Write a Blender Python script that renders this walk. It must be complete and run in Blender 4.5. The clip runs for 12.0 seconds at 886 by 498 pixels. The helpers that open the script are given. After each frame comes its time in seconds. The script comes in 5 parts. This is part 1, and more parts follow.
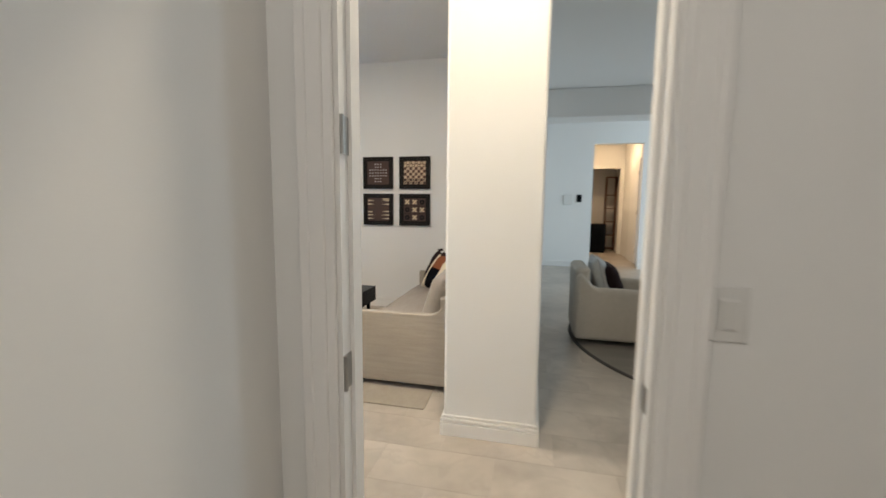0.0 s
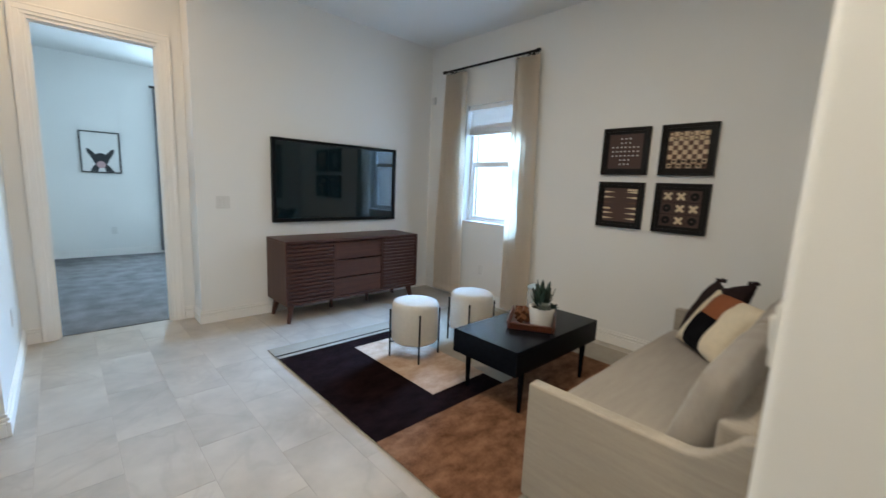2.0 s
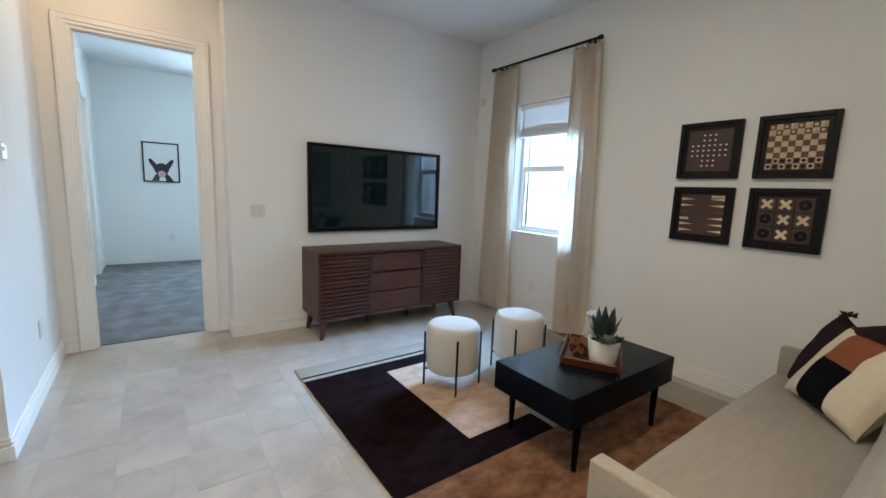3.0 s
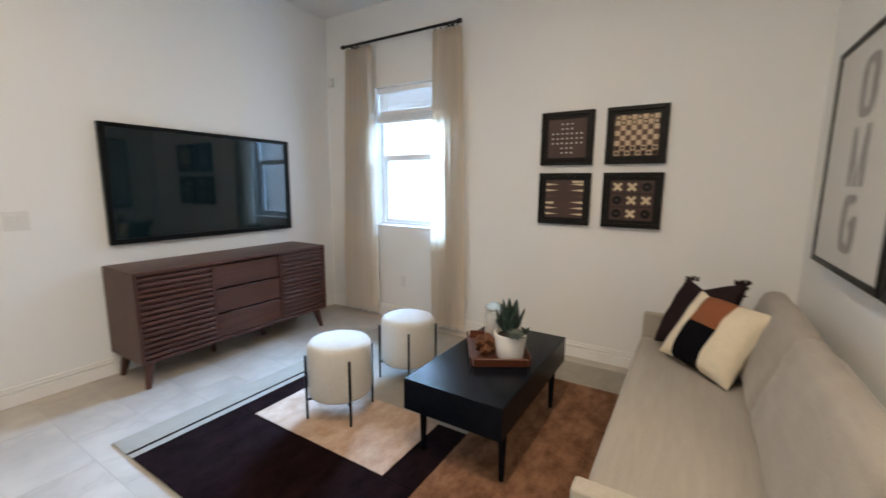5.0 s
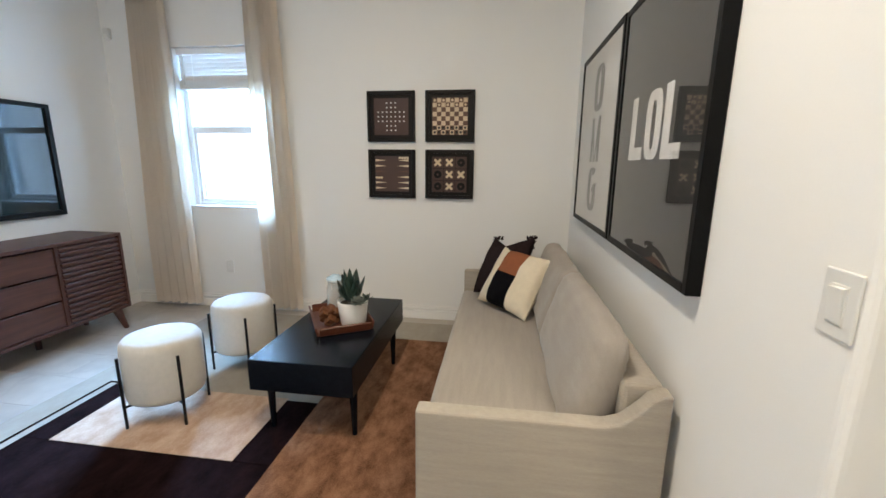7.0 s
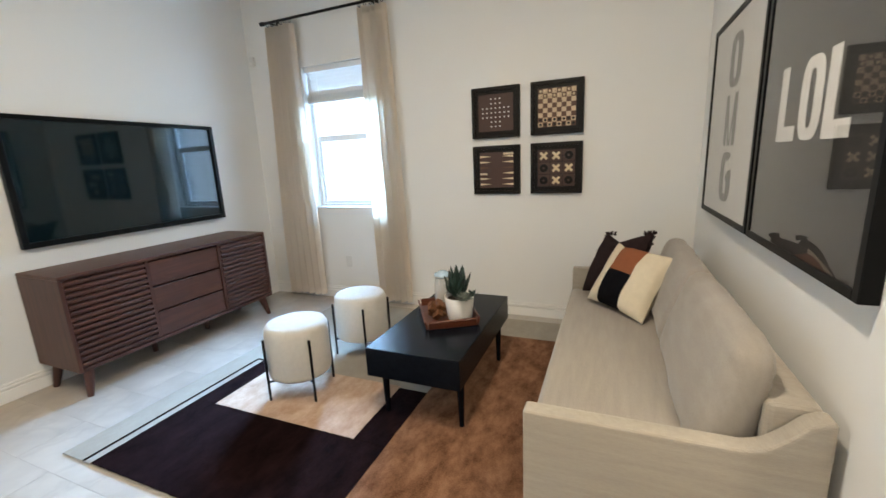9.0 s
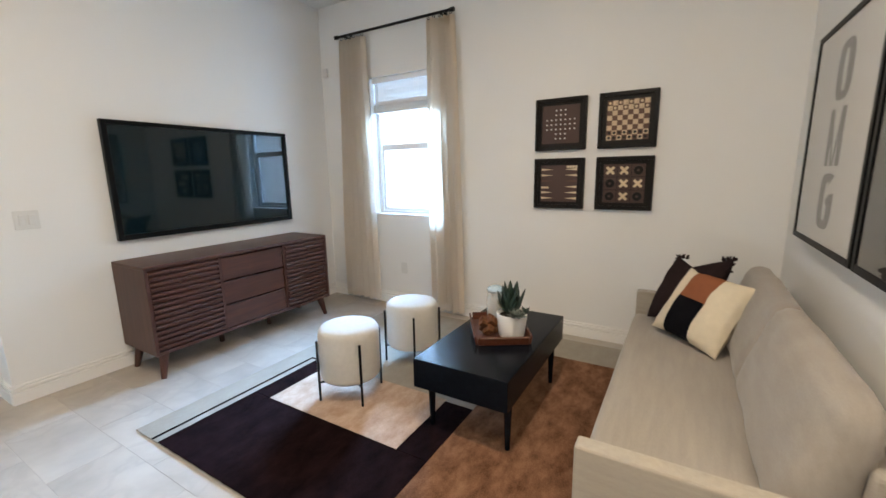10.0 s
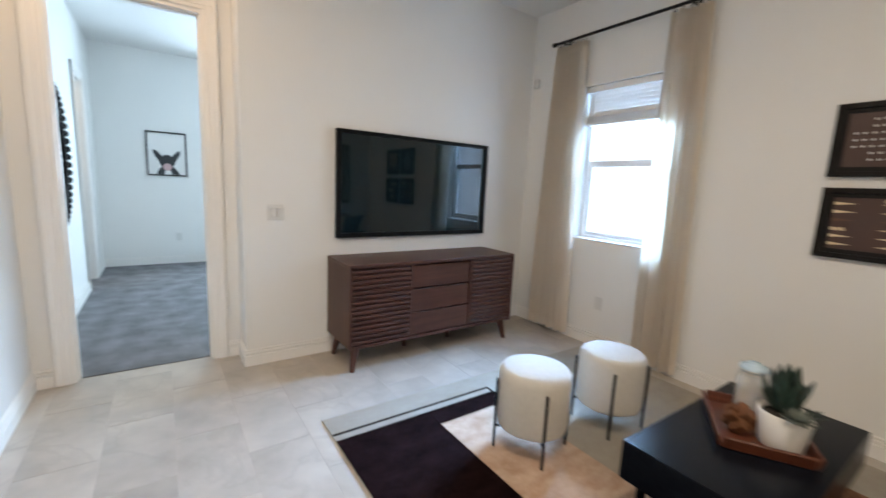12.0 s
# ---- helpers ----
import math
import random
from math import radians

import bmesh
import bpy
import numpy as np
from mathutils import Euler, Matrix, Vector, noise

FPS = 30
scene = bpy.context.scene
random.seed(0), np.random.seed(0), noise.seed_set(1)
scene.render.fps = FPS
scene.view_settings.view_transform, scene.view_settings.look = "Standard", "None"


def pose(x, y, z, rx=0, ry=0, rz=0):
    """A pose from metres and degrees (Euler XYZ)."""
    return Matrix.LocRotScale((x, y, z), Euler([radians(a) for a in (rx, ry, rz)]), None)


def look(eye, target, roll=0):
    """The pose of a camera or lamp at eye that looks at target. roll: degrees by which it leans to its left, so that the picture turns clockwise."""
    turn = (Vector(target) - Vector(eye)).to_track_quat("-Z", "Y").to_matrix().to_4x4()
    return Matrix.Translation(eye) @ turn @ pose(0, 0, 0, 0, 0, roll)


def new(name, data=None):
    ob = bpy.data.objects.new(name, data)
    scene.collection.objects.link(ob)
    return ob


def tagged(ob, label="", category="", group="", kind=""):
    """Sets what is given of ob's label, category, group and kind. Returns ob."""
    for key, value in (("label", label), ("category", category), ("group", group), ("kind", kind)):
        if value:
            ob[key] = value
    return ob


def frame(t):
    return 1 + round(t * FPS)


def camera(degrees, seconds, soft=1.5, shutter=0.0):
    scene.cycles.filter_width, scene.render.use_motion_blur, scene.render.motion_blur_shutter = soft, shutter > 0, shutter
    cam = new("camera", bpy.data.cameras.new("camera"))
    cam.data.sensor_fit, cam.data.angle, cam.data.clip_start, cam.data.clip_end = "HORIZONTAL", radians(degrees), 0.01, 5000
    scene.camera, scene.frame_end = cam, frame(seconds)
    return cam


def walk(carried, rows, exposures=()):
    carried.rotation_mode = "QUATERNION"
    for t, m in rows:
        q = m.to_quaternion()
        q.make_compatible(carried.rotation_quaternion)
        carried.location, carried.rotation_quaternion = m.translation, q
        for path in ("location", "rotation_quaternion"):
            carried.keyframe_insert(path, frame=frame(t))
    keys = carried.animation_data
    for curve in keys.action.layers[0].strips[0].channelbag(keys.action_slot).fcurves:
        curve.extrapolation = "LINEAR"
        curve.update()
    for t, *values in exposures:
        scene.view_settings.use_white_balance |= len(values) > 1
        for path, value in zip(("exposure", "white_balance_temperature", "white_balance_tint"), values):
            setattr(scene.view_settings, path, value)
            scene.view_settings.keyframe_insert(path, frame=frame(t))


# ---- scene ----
cam = camera(95.0, 12.0, shutter=0.5)
PATH = [
    (0, (-0.206, 0.765, 1.366), (-0.639, 2.705, 1.142), 0.6),
    (0.5, (-0.294, 1.206, 1.362), (-0.938, 3.079, 1.085), 1.3),
    (1, (-0.358, 1.565, 1.37), (-1.333, 3.286, 1.074), 1.9),
    (1.4, (-0.449, 1.818, 1.359), (-1.611, 3.419, 1.066), 2.3),
    (1.5, (-0.466, 1.873, 1.363), (-1.671, 3.441, 1.068), 2.4),
    (2, (-0.599, 2.1, 1.383), (-2.033, 3.458, 1.074), 2.5),
    (2.5, (-0.71, 2.333, 1.389), (-2.275, 3.544, 1.095), 2.6),
    (2.7, (-0.764, 2.385, 1.383), (-2.369, 3.543, 1.095), 2.3),
    (4.3, (-1.195, 2.473, 1.397), (-2.593, 3.876, 1.118), 0.3),
    (4.5, (-1.246, 2.503, 1.399), (-2.56, 3.983, 1.107), 0.2),
    (5, (-1.289, 2.476, 1.374), (-2.325, 4.159, 1.066), 0.5),
    (5.5, (-1.284, 2.392, 1.367), (-2.015, 4.223, 1.028), 0.6),
    (6, (-1.257, 2.353, 1.364), (-1.703, 4.267, 0.994), 0.8),
    (6.5, (-1.244, 2.341, 1.364), (-1.526, 4.282, 0.973), 0.7),
    (6.7, (-1.248, 2.325, 1.363), (-1.5, 4.269, 0.966), 0.7),
    (8.5, (-1.281, 2.35, 1.356), (-1.928, 4.187, 0.905), -2.5),
    (9, (-1.268, 2.322, 1.373), (-2.025, 4.124, 0.951), -2.7),
    (9.5, (-1.278, 2.309, 1.366), (-2.161, 4.058, 0.964), -2.2),
    (10, (-1.281, 2.364, 1.387), (-2.285, 4.053, 1.015), -1.0),
    (10.5, (-1.259, 2.468, 1.383), (-2.384, 4.081, 1.017), 0.5),
    (11, (-1.254, 2.523, 1.364), (-2.515, 4.033, 1.0), 1.7),
    (11.5, (-1.383, 2.54, 1.368), (-2.819, 3.891, 1.034), 2.5),
    (12, (-1.65, 2.532, 1.383), (-3.273, 3.66, 1.078), 2.7),
]
EXPOSURES = [(0, -0.1, 6650, 9), (0.5, 0.05, 6500, 7), (1.0, -0.05, 6500, 9), (1.5, -0.34, 6450, 4), (2.0, -0.56, 6600, 6), (2.7, -0.59, 6700, 7), (4.5, -0.34, 7000, 11),
             (5.0, -0.22, 7000, 11), (5.5, -0.10, 6850, 9), (6.5, -0.04, 6600, 8), (8.5, 0.05, 6800, 6), (10.5, -0.1, 7000, 11), (11.5, -0.18, 7000, 11), (12, -0.26, 7100, 12)]
walk(cam, [(t, look(eye, target, roll)) for t, eye, target, roll in PATH], EXPOSURES)

# ---- world and light ----
world = bpy.data.worlds.new("world")
scene.world = world
world.use_nodes = True
wn = world.node_tree
sky = wn.nodes.new("ShaderNodeTexSky")
sky.sky_type, sky.sun_disc = "NISHITA", False
sky.sun_elevation, sky.sun_rotation = radians(48), radians(200)
wn.links.new(sky.outputs[0], wn.nodes["Background"].inputs[0])
wn.nodes["Background"].inputs[1].default_value = 0.12


def lamp(name, kind, m, watts, color, **more):
    data = bpy.data.lights.new(name, kind)
    data.energy, data.color = watts, color
    if kind == "AREA":
        data.shape = more.get("shape", "RECTANGLE")
        data.size, data.size_y = more["size"]
    if kind == "SUN":
        data.angle = radians(0.6)
    ob = new(name, data)
    ob.matrix_world = m
    return ob


lamp("sun", "SUN", look((2, -6, 9), (0, 0, 0)), 3.0, (1, 0.95, 0.88))
WARM = (1.0, 0.895, 0.755)
lamp("window_light", "AREA", look((-3.68, 6.02, 1.64), (-3.68, 0, 1.5)), 17, (0.62, 0.81, 1.0), size=(0.95, 1.45))
# unseen area lamp outside, added in place of blue skylight on stools and floor
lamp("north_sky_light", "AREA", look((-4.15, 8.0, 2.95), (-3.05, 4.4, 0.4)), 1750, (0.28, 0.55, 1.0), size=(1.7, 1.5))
lamp("living_window_light", "AREA", look((6.5, 7.3, 1.55), (2.0, 10.1, 0.7)), 210, (0.66, 0.84, 1.0), size=(1.9, 2.2))
lamp("bedroom_window_light", "AREA", look((-9.24, 4.35, 1.6), (0, 4.35, 1.5)), 300, (0.50, 0.74, 1.0), size=(1.3, 1.5))

# recessed ceiling lights: x, y, watts, colour; all unseen, hall ones inferred from warm light
# -1.75, 3.05 and -0.2, -0.1 are added to brighten window wall and first room
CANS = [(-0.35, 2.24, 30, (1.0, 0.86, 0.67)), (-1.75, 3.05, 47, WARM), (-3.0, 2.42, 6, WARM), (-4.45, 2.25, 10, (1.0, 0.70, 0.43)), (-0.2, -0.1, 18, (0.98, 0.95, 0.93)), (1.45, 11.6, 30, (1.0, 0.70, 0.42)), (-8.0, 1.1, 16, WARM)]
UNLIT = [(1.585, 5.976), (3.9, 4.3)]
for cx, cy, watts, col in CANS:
    lamp("unseen_can_light", "AREA", look((cx, cy, 3.082), (cx, cy + 0.0001, 0)), watts, col, size=(0.13, 0.13), shape="DISK")

# ---- materials ----


def nodes(name):
    mat = bpy.data.materials.new(name)
    mat.use_nodes = True
    t = mat.node_tree
    return mat, t, t.nodes["Principled BSDF"]


def tint(c, k):
    return tuple(min(1, v * k) for v in c[:3]) + (1,)


def surface(name, color, rough=0.6, metal=0.0, vary=0.08, scale=6.0, fine=120.0, bump=0.05, stretch=(1, 1, 1), spec=0.5, sheen=0.0, rnd=0.0, rvary=0.06):
    """Colour varied at two scales, with fine relief."""
    mat, t, b = nodes(name)
    tc = t.nodes.new("ShaderNodeTexCoord")
    mp = t.nodes.new("ShaderNodeMapping")
    mp.inputs["Scale"].default_value = stretch
    t.links.new(tc.outputs["Object"], mp.inputs[0])
    big, small = t.nodes.new("ShaderNodeTexNoise"), t.nodes.new("ShaderNodeTexNoise")
    big.inputs["Scale"].default_value, small.inputs["Scale"].default_value = scale, fine
    big.inputs["Detail"].default_value, small.inputs["Detail"].default_value = 5, 3
    mixn = t.nodes.new("ShaderNodeMath")
    mixn.operation = "MULTIPLY_ADD"
    mixn.inputs[1].default_value = 0.45
    for n in (big, small):
        t.links.new(mp.outputs[0], n.inputs["Vector"])
    half = t.nodes.new("ShaderNodeMath")
    half.operation = "MULTIPLY"
    half.inputs[1].default_value = 0.55
    t.links.new(big.outputs["Fac"], half.inputs[0])
    t.links.new(small.outputs["Fac"], mixn.inputs[0])
    t.links.new(half.outputs[0], mixn.inputs[2])
    ramp = t.nodes.new("ShaderNodeValToRGB")
    ramp.color_ramp.elements[0].position, ramp.color_ramp.elements[1].position = 0.3, 0.7
    ramp.color_ramp.elements[0].color, ramp.color_ramp.elements[1].color = tint(color, 1 - vary), tint(color, 1 + vary)
    t.links.new(mixn.outputs[0], ramp.inputs[0])
    out = ramp.outputs[0]
    if rnd:
        oi = t.nodes.new("ShaderNodeObjectInfo")
        hsv = t.nodes.new("ShaderNodeHueSaturation")
        mr = t.nodes.new("ShaderNodeMapRange")
        mr.inputs["To Min"].default_value, mr.inputs["To Max"].default_value = 1 - rnd, 1 + rnd
        t.links.new(oi.outputs["Random"], mr.inputs[0])
        t.links.new(mr.outputs[0], hsv.inputs["Value"])
        t.links.new(out, hsv.inputs["Color"])
        out = hsv.outputs[0]
    t.links.new(out, b.inputs["Base Color"])
    rr = t.nodes.new("ShaderNodeMapRange")
    rr.inputs["To Min"].default_value, rr.inputs["To Max"].default_value = max(0.02, rough - rvary), min(1, rough + rvary)
    t.links.new(big.outputs["Fac"], rr.inputs[0])
    t.links.new(rr.outputs[0], b.inputs["Roughness"])
    b.inputs["Metallic"].default_value = metal
    b.inputs["Specular IOR Level"].default_value = spec
    if sheen:
        b.inputs["Sheen Weight"].default_value = sheen
    if bump:
        bp = t.nodes.new("ShaderNodeBump")
        bp.inputs["Strength"].default_value, bp.inputs["Distance"].default_value = bump, 0.01
        t.links.new(small.outputs["Fac"], bp.inputs["Height"])
        t.links.new(bp.outputs[0], b.inputs["Normal"])
    return mat


def wood(name, dark, light, grain_axis=1, rough=0.45, scale=1.0, spec=0.35):
    """Stained wood, its grain running along one axis."""
    mat, t, b = nodes(name)
    tc, mp = t.nodes.new("ShaderNodeTexCoord"), t.nodes.new("ShaderNodeMapping")
    sc = [28 * scale, 28 * scale, 28 * scale]
    sc[grain_axis] = 1.6 * scale
    mp.inputs["Scale"].default_value = sc
    t.links.new(tc.outputs["Object"], mp.inputs[0])
    n1, n2 = t.nodes.new("ShaderNodeTexNoise"), t.nodes.new("ShaderNodeTexNoise")
    n1.inputs["Scale"].default_value, n1.inputs["Detail"].default_value, n1.inputs["Distortion"].default_value = 1.0, 6, 0.6
    n2.inputs["Scale"].default_value, n2.inputs["Detail"].default_value = 5.0, 4
    t.links.new(mp.outputs[0], n1.inputs["Vector"])
    t.links.new(mp.outputs[0], n2.inputs["Vector"])
    add = t.nodes.new("ShaderNodeMath")
    add.operation = "MULTIPLY_ADD"
    add.inputs[1].default_value = 0.35
    t.links.new(n2.outputs["Fac"], add.inputs[0])
    h = t.nodes.new("ShaderNodeMath")
    h.operation = "MULTIPLY"
    h.inputs[1].default_value = 0.65
    t.links.new(n1.outputs["Fac"], h.inputs[0])
    t.links.new(h.outputs[0], add.inputs[2])
    ramp = t.nodes.new("ShaderNodeValToRGB")
    ramp.color_ramp.elements[0].position, ramp.color_ramp.elements[1].position = 0.32, 0.68
    ramp.color_ramp.elements[0].color, ramp.color_ramp.elements[1].color = (*dark, 1), (*light, 1)
    t.links.new(add.outputs[0], ramp.inputs[0])
    t.links.new(ramp.outputs[0], b.inputs["Base Color"])
    b.inputs["Roughness"].default_value = rough
    b.inputs["Specular IOR Level"].default_value = spec
    bp = t.nodes.new("ShaderNodeBump")
    bp.inputs["Strength"].default_value, bp.inputs["Distance"].default_value = 0.12, 0.004
    t.links.new(add.outputs[0], bp.inputs["Height"])
    t.links.new(bp.outputs[0], b.inputs["Normal"])
    return mat


def marble_tile(name):
    """Polished stone-look porcelain: warm pale grey with soft clouds and faint veins, each tile of its own cut."""
    mat, t, b = nodes(name)
    tc, oi = t.nodes.new("ShaderNodeTexCoord"), t.nodes.new("ShaderNodeObjectInfo")
    off = t.nodes.new("ShaderNodeVectorMath")
    off.operation = "SCALE"
    comb = t.nodes.new("ShaderNodeCombineXYZ")
    t.links.new(oi.outputs["Random"], comb.inputs[0])
    t.links.new(oi.outputs["Random"], comb.inputs[1])
    t.links.new(comb.outputs[0], off.inputs[0])
    off.inputs["Scale"].default_value = 37.0
    add = t.nodes.new("ShaderNodeVectorMath")
    t.links.new(tc.outputs["Object"], add.inputs[0])
    t.links.new(off.outputs[0], add.inputs[1])
    cloud, vein = t.nodes.new("ShaderNodeTexNoise"), t.nodes.new("ShaderNodeTexNoise")
    cloud.inputs["Scale"].default_value, cloud.inputs["Detail"].default_value, cloud.inputs["Distortion"].default_value = 2.2, 4, 0.0
    vein.inputs["Scale"].default_value, vein.inputs["Detail"].default_value, vein.inputs["Distortion"].default_value = 7.0, 4, 0.0
    t.links.new(add.outputs[0], cloud.inputs["Vector"])
    t.links.new(add.outputs[0], vein.inputs["Vector"])
    soft = t.nodes.new("ShaderNodeMapRange")
    soft.interpolation_type = "SMOOTHSTEP"
    soft.inputs["From Min"].default_value, soft.inputs["From Max"].default_value = 0.25, 0.75
    t.links.new(cloud.outputs["Fac"], soft.inputs["Value"])
    base = t.nodes.new("ShaderNodeMixRGB")
    base.inputs[1].default_value, base.inputs[2].default_value = (0.365, 0.322, 0.275, 1), (0.50, 0.45, 0.39, 1)
    t.links.new(soft.outputs["Result"], base.inputs[0])
    grime = t.nodes.new("ShaderNodeMapRange")
    grime.inputs["From Min"].default_value, grime.inputs["From Max"].default_value = 0.2, 0.8
    grime.inputs["To Min"].default_value, grime.inputs["To Max"].default_value = 0.90, 1.10
    t.links.new(vein.outputs["Fac"], grime.inputs["Value"])
    shade = t.nodes.new("ShaderNodeHueSaturation")
    t.links.new(grime.outputs["Result"], shade.inputs["Value"])
    t.links.new(base.outputs[0], shade.inputs["Color"])
    streak = t.nodes.new("ShaderNodeTexNoise")
    streak.inputs["Scale"].default_value, streak.inputs["Detail"].default_value, streak.inputs["Distortion"].default_value = 1.7, 7, 0.7
    t.links.new(add.outputs[0], streak.inputs["Vector"])
    ridge, ab, line = t.nodes.new("ShaderNodeMath"), t.nodes.new("ShaderNodeMath"), t.nodes.new("ShaderNodeMapRange")
    ridge.operation, ab.operation, line.interpolation_type = "SUBTRACT", "ABSOLUTE", "SMOOTHSTEP"
    ridge.inputs[1].default_value = 0.5
    t.links.new(streak.outputs["Fac"], ridge.inputs[0])
    t.links.new(ridge.outputs[0], ab.inputs[0])
    line.inputs["From Max"].default_value, line.inputs["To Min"].default_value, line.inputs["To Max"].default_value = 0.03, 0.20, 0.0
    t.links.new(ab.outputs[0], line.inputs["Value"])
    mix = t.nodes.new("ShaderNodeMixRGB")
    mix.inputs[2].default_value = (0.29, 0.25, 0.21, 1)
    t.links.new(line.outputs["Result"], mix.inputs[0])
    t.links.new(shade.outputs[0], mix.inputs[1])
    t.links.new(mix.outputs[0], b.inputs["Base Color"])
    rr = t.nodes.new("ShaderNodeMapRange")
    rr.inputs["To Min"].default_value, rr.inputs["To Max"].default_value = 0.29, 0.36
    t.links.new(cloud.outputs["Fac"], rr.inputs[0])
    t.links.new(rr.outputs[0], b.inputs["Roughness"])
    return mat


def glass(name, rough=0.0, ior=1.45):
    mat, t, b = nodes(name)
    b.inputs["Transmission Weight"].default_value = 1.0
    b.inputs["Roughness"].default_value, b.inputs["IOR"].default_value = rough, ior
    return mat


WALL = surface("wall_paint", (0.80, 0.79, 0.765), 0.75, vary=0.012, scale=1.2, fine=220, bump=0.035, spec=0.3)
CEIL = surface("ceiling_paint", (0.80, 0.79, 0.77), 0.9, vary=0.012, scale=1.5, fine=160, bump=0.15, spec=0.2)
TRIM = surface("trim_paint", (0.84, 0.82, 0.79), 0.38, vary=0.01, scale=3, fine=60, bump=0.02)
PLASTIC = surface("white_plastic", (0.70, 0.69, 0.66), 0.35, vary=0.01, bump=0)
TILE = marble_tile("porcelain_tile")
GROUT = surface("grout", (0.46, 0.41, 0.355), 0.7, vary=0.1, fine=300, bump=0.2)
CARPET = surface("carpet_pile", (0.165, 0.165, 0.175), 0.98, vary=0.6, scale=5, fine=150, bump=0.9, spec=0.1, sheen=0.1)
WALNUT = wood("walnut_stain", (0.042, 0.015, 0.010), (0.094, 0.036, 0.023), 1, 0.42)
WALNUT_UP = wood("walnut_stain_upright", (0.042, 0.015, 0.010), (0.090, 0.034, 0.022), 2, 0.42)
REDWOOD = wood("red_wood", (0.062, 0.017, 0.009), (0.125, 0.038, 0.019), 0, 0.35)
BLACKWOOD = wood("black_stained_wood", (0.003, 0.004, 0.007), (0.006, 0.008, 0.012), 1, 0.25, spec=0.10)
BLACKMETAL = surface("black_metal", (0.012, 0.012, 0.013), 0.4, 0.6, vary=0.1, bump=0.02)
FRAMEBLACK = surface("black_frame", (0.004, 0.004, 0.0045), 0.42, vary=0.1, bump=0.02, spec=0.12)
SCREEN = surface("tv_screen", (0.003, 0.012, 0.017), 0.05, vary=0.02, bump=0, rvary=0.01)
BEZEL = surface("tv_bezel", (0.004, 0.005, 0.006), 0.35, vary=0.05, bump=0.01, spec=0.15)
LINEN = surface("sofa_linen", (0.375, 0.33, 0.275), 0.95, vary=0.13, scale=22, fine=230, bump=0.25, stretch=(0.22, 0.22, 2.4), spec=0.15, sheen=0.25)
LINEN_SEAT = surface("sofa_seat_linen", (0.33, 0.29, 0.25), 0.95, vary=0.12, scale=18, fine=260, bump=0.22, stretch=(2.2, 0.25, 1), spec=0.15, sheen=0.25)
BOUCLE = surface("cream_boucle", (0.77, 0.73, 0.665), 0.97, vary=0.06, scale=40, fine=420, bump=0.9, spec=0.1, sheen=0.3)
STEEL = surface("satin_nickel", (0.42, 0.41, 0.39), 0.35, 1.0, vary=0.05, bump=0.02)
GLASS = glass("clear_glass")
PICTUREGLASS = glass("low_glare_picture_glass", ior=1.27)
MIRROR = surface("mirror_glass", (0.86, 0.88, 0.88), 0.02, 1.0, vary=0.0, bump=0, rvary=0.005)
CERAMIC = surface("white_ceramic", (0.78, 0.765, 0.735), 0.4, vary=0.02, bump=0.03)

# ---- building helpers ----


def part(name, bm, material, parent=None, label="", smooth=False):
    """Link a bmesh as one mesh object under a thing or under a part."""
    me = bpy.data.meshes.new(name)
    bmesh.ops.recalc_face_normals(bm, faces=bm.faces)
    if smooth:
        for f in bm.faces:
            f.smooth = True
    bm.to_mesh(me)
    bm.free()
    me.materials.append(material)
    ob = new(name, me)
    if parent:
        ob.parent = parent
    if label:
        ob["label"] = label
    return ob


def thing(name, at, label, category, turn=0.0, group=""):
    ob = new(name)
    ob.matrix_world = pose(*at, 0, 0, turn)
    ob.empty_display_size = 0.1
    return tagged(ob, label, category, group)


def box(bm, x0, x1, y0, y1, z0, z1, bevel=0.0, seg=2):
    m = Matrix.LocRotScale(((x0 + x1) / 2, (y0 + y1) / 2, (z0 + z1) / 2), None, (x1 - x0, y1 - y0, z1 - z0))
    made = bmesh.ops.create_cube(bm, size=1, matrix=m)
    if bevel:
        edges = list({e for v in made["verts"] for e in v.link_edges})
        bmesh.ops.bevel(bm, geom=edges, offset=bevel, segments=seg, affect="EDGES", profile=0.5)
    return bm


def boxes(*rows, bevel=0.0, seg=1):
    bm = bmesh.new()
    for r in rows:
        box(bm, *r, bevel=bevel, seg=seg)
    return bm


def rod(bm, a, b, r0, r1=None, n=16):
    """A tapered round bar from a to b."""
    a, b = Vector(a), Vector(b)
    d = b - a
    m = Matrix.Translation((a + b) / 2) @ d.to_track_quat("Z", "Y").to_matrix().to_4x4()
    bmesh.ops.create_cone(bm, cap_ends=True, segments=n, radius1=r0, radius2=r0 if r1 is None else r1, depth=d.length, matrix=m)
    return bm


def lathe(bm, profile, n=40, at=(0, 0, 0)):
    """Turn a profile of (radius, height) round the upright axis."""
    rings = []
    for r, z in profile:
        if r < 1e-5:
            rings.append([bm.verts.new((at[0], at[1], at[2] + z))])
        else:
            rings.append([bm.verts.new((at[0] + r * math.cos(k * math.tau / n), at[1] + r * math.sin(k * math.tau / n), at[2] + z)) for k in range(n)])
    for p, q in zip(rings, rings[1:]):
        for k in range(n):
            j = (k + 1) % n
            if len(p) == 1 and len(q) > 1:
                bm.faces.new((p[0], q[k], q[j]))
            elif len(q) == 1 and len(p) > 1:
                bm.faces.new((p[k], p[j], q[0]))
            elif len(p) > 1:
                bm.faces.new((p[k], p[j], q[j], q[k]))
    return bm


def structure(name, bm, material, label, category="wall"):
    ob = part(name, bm, material)
    return tagged(ob, label, category, kind="structure")


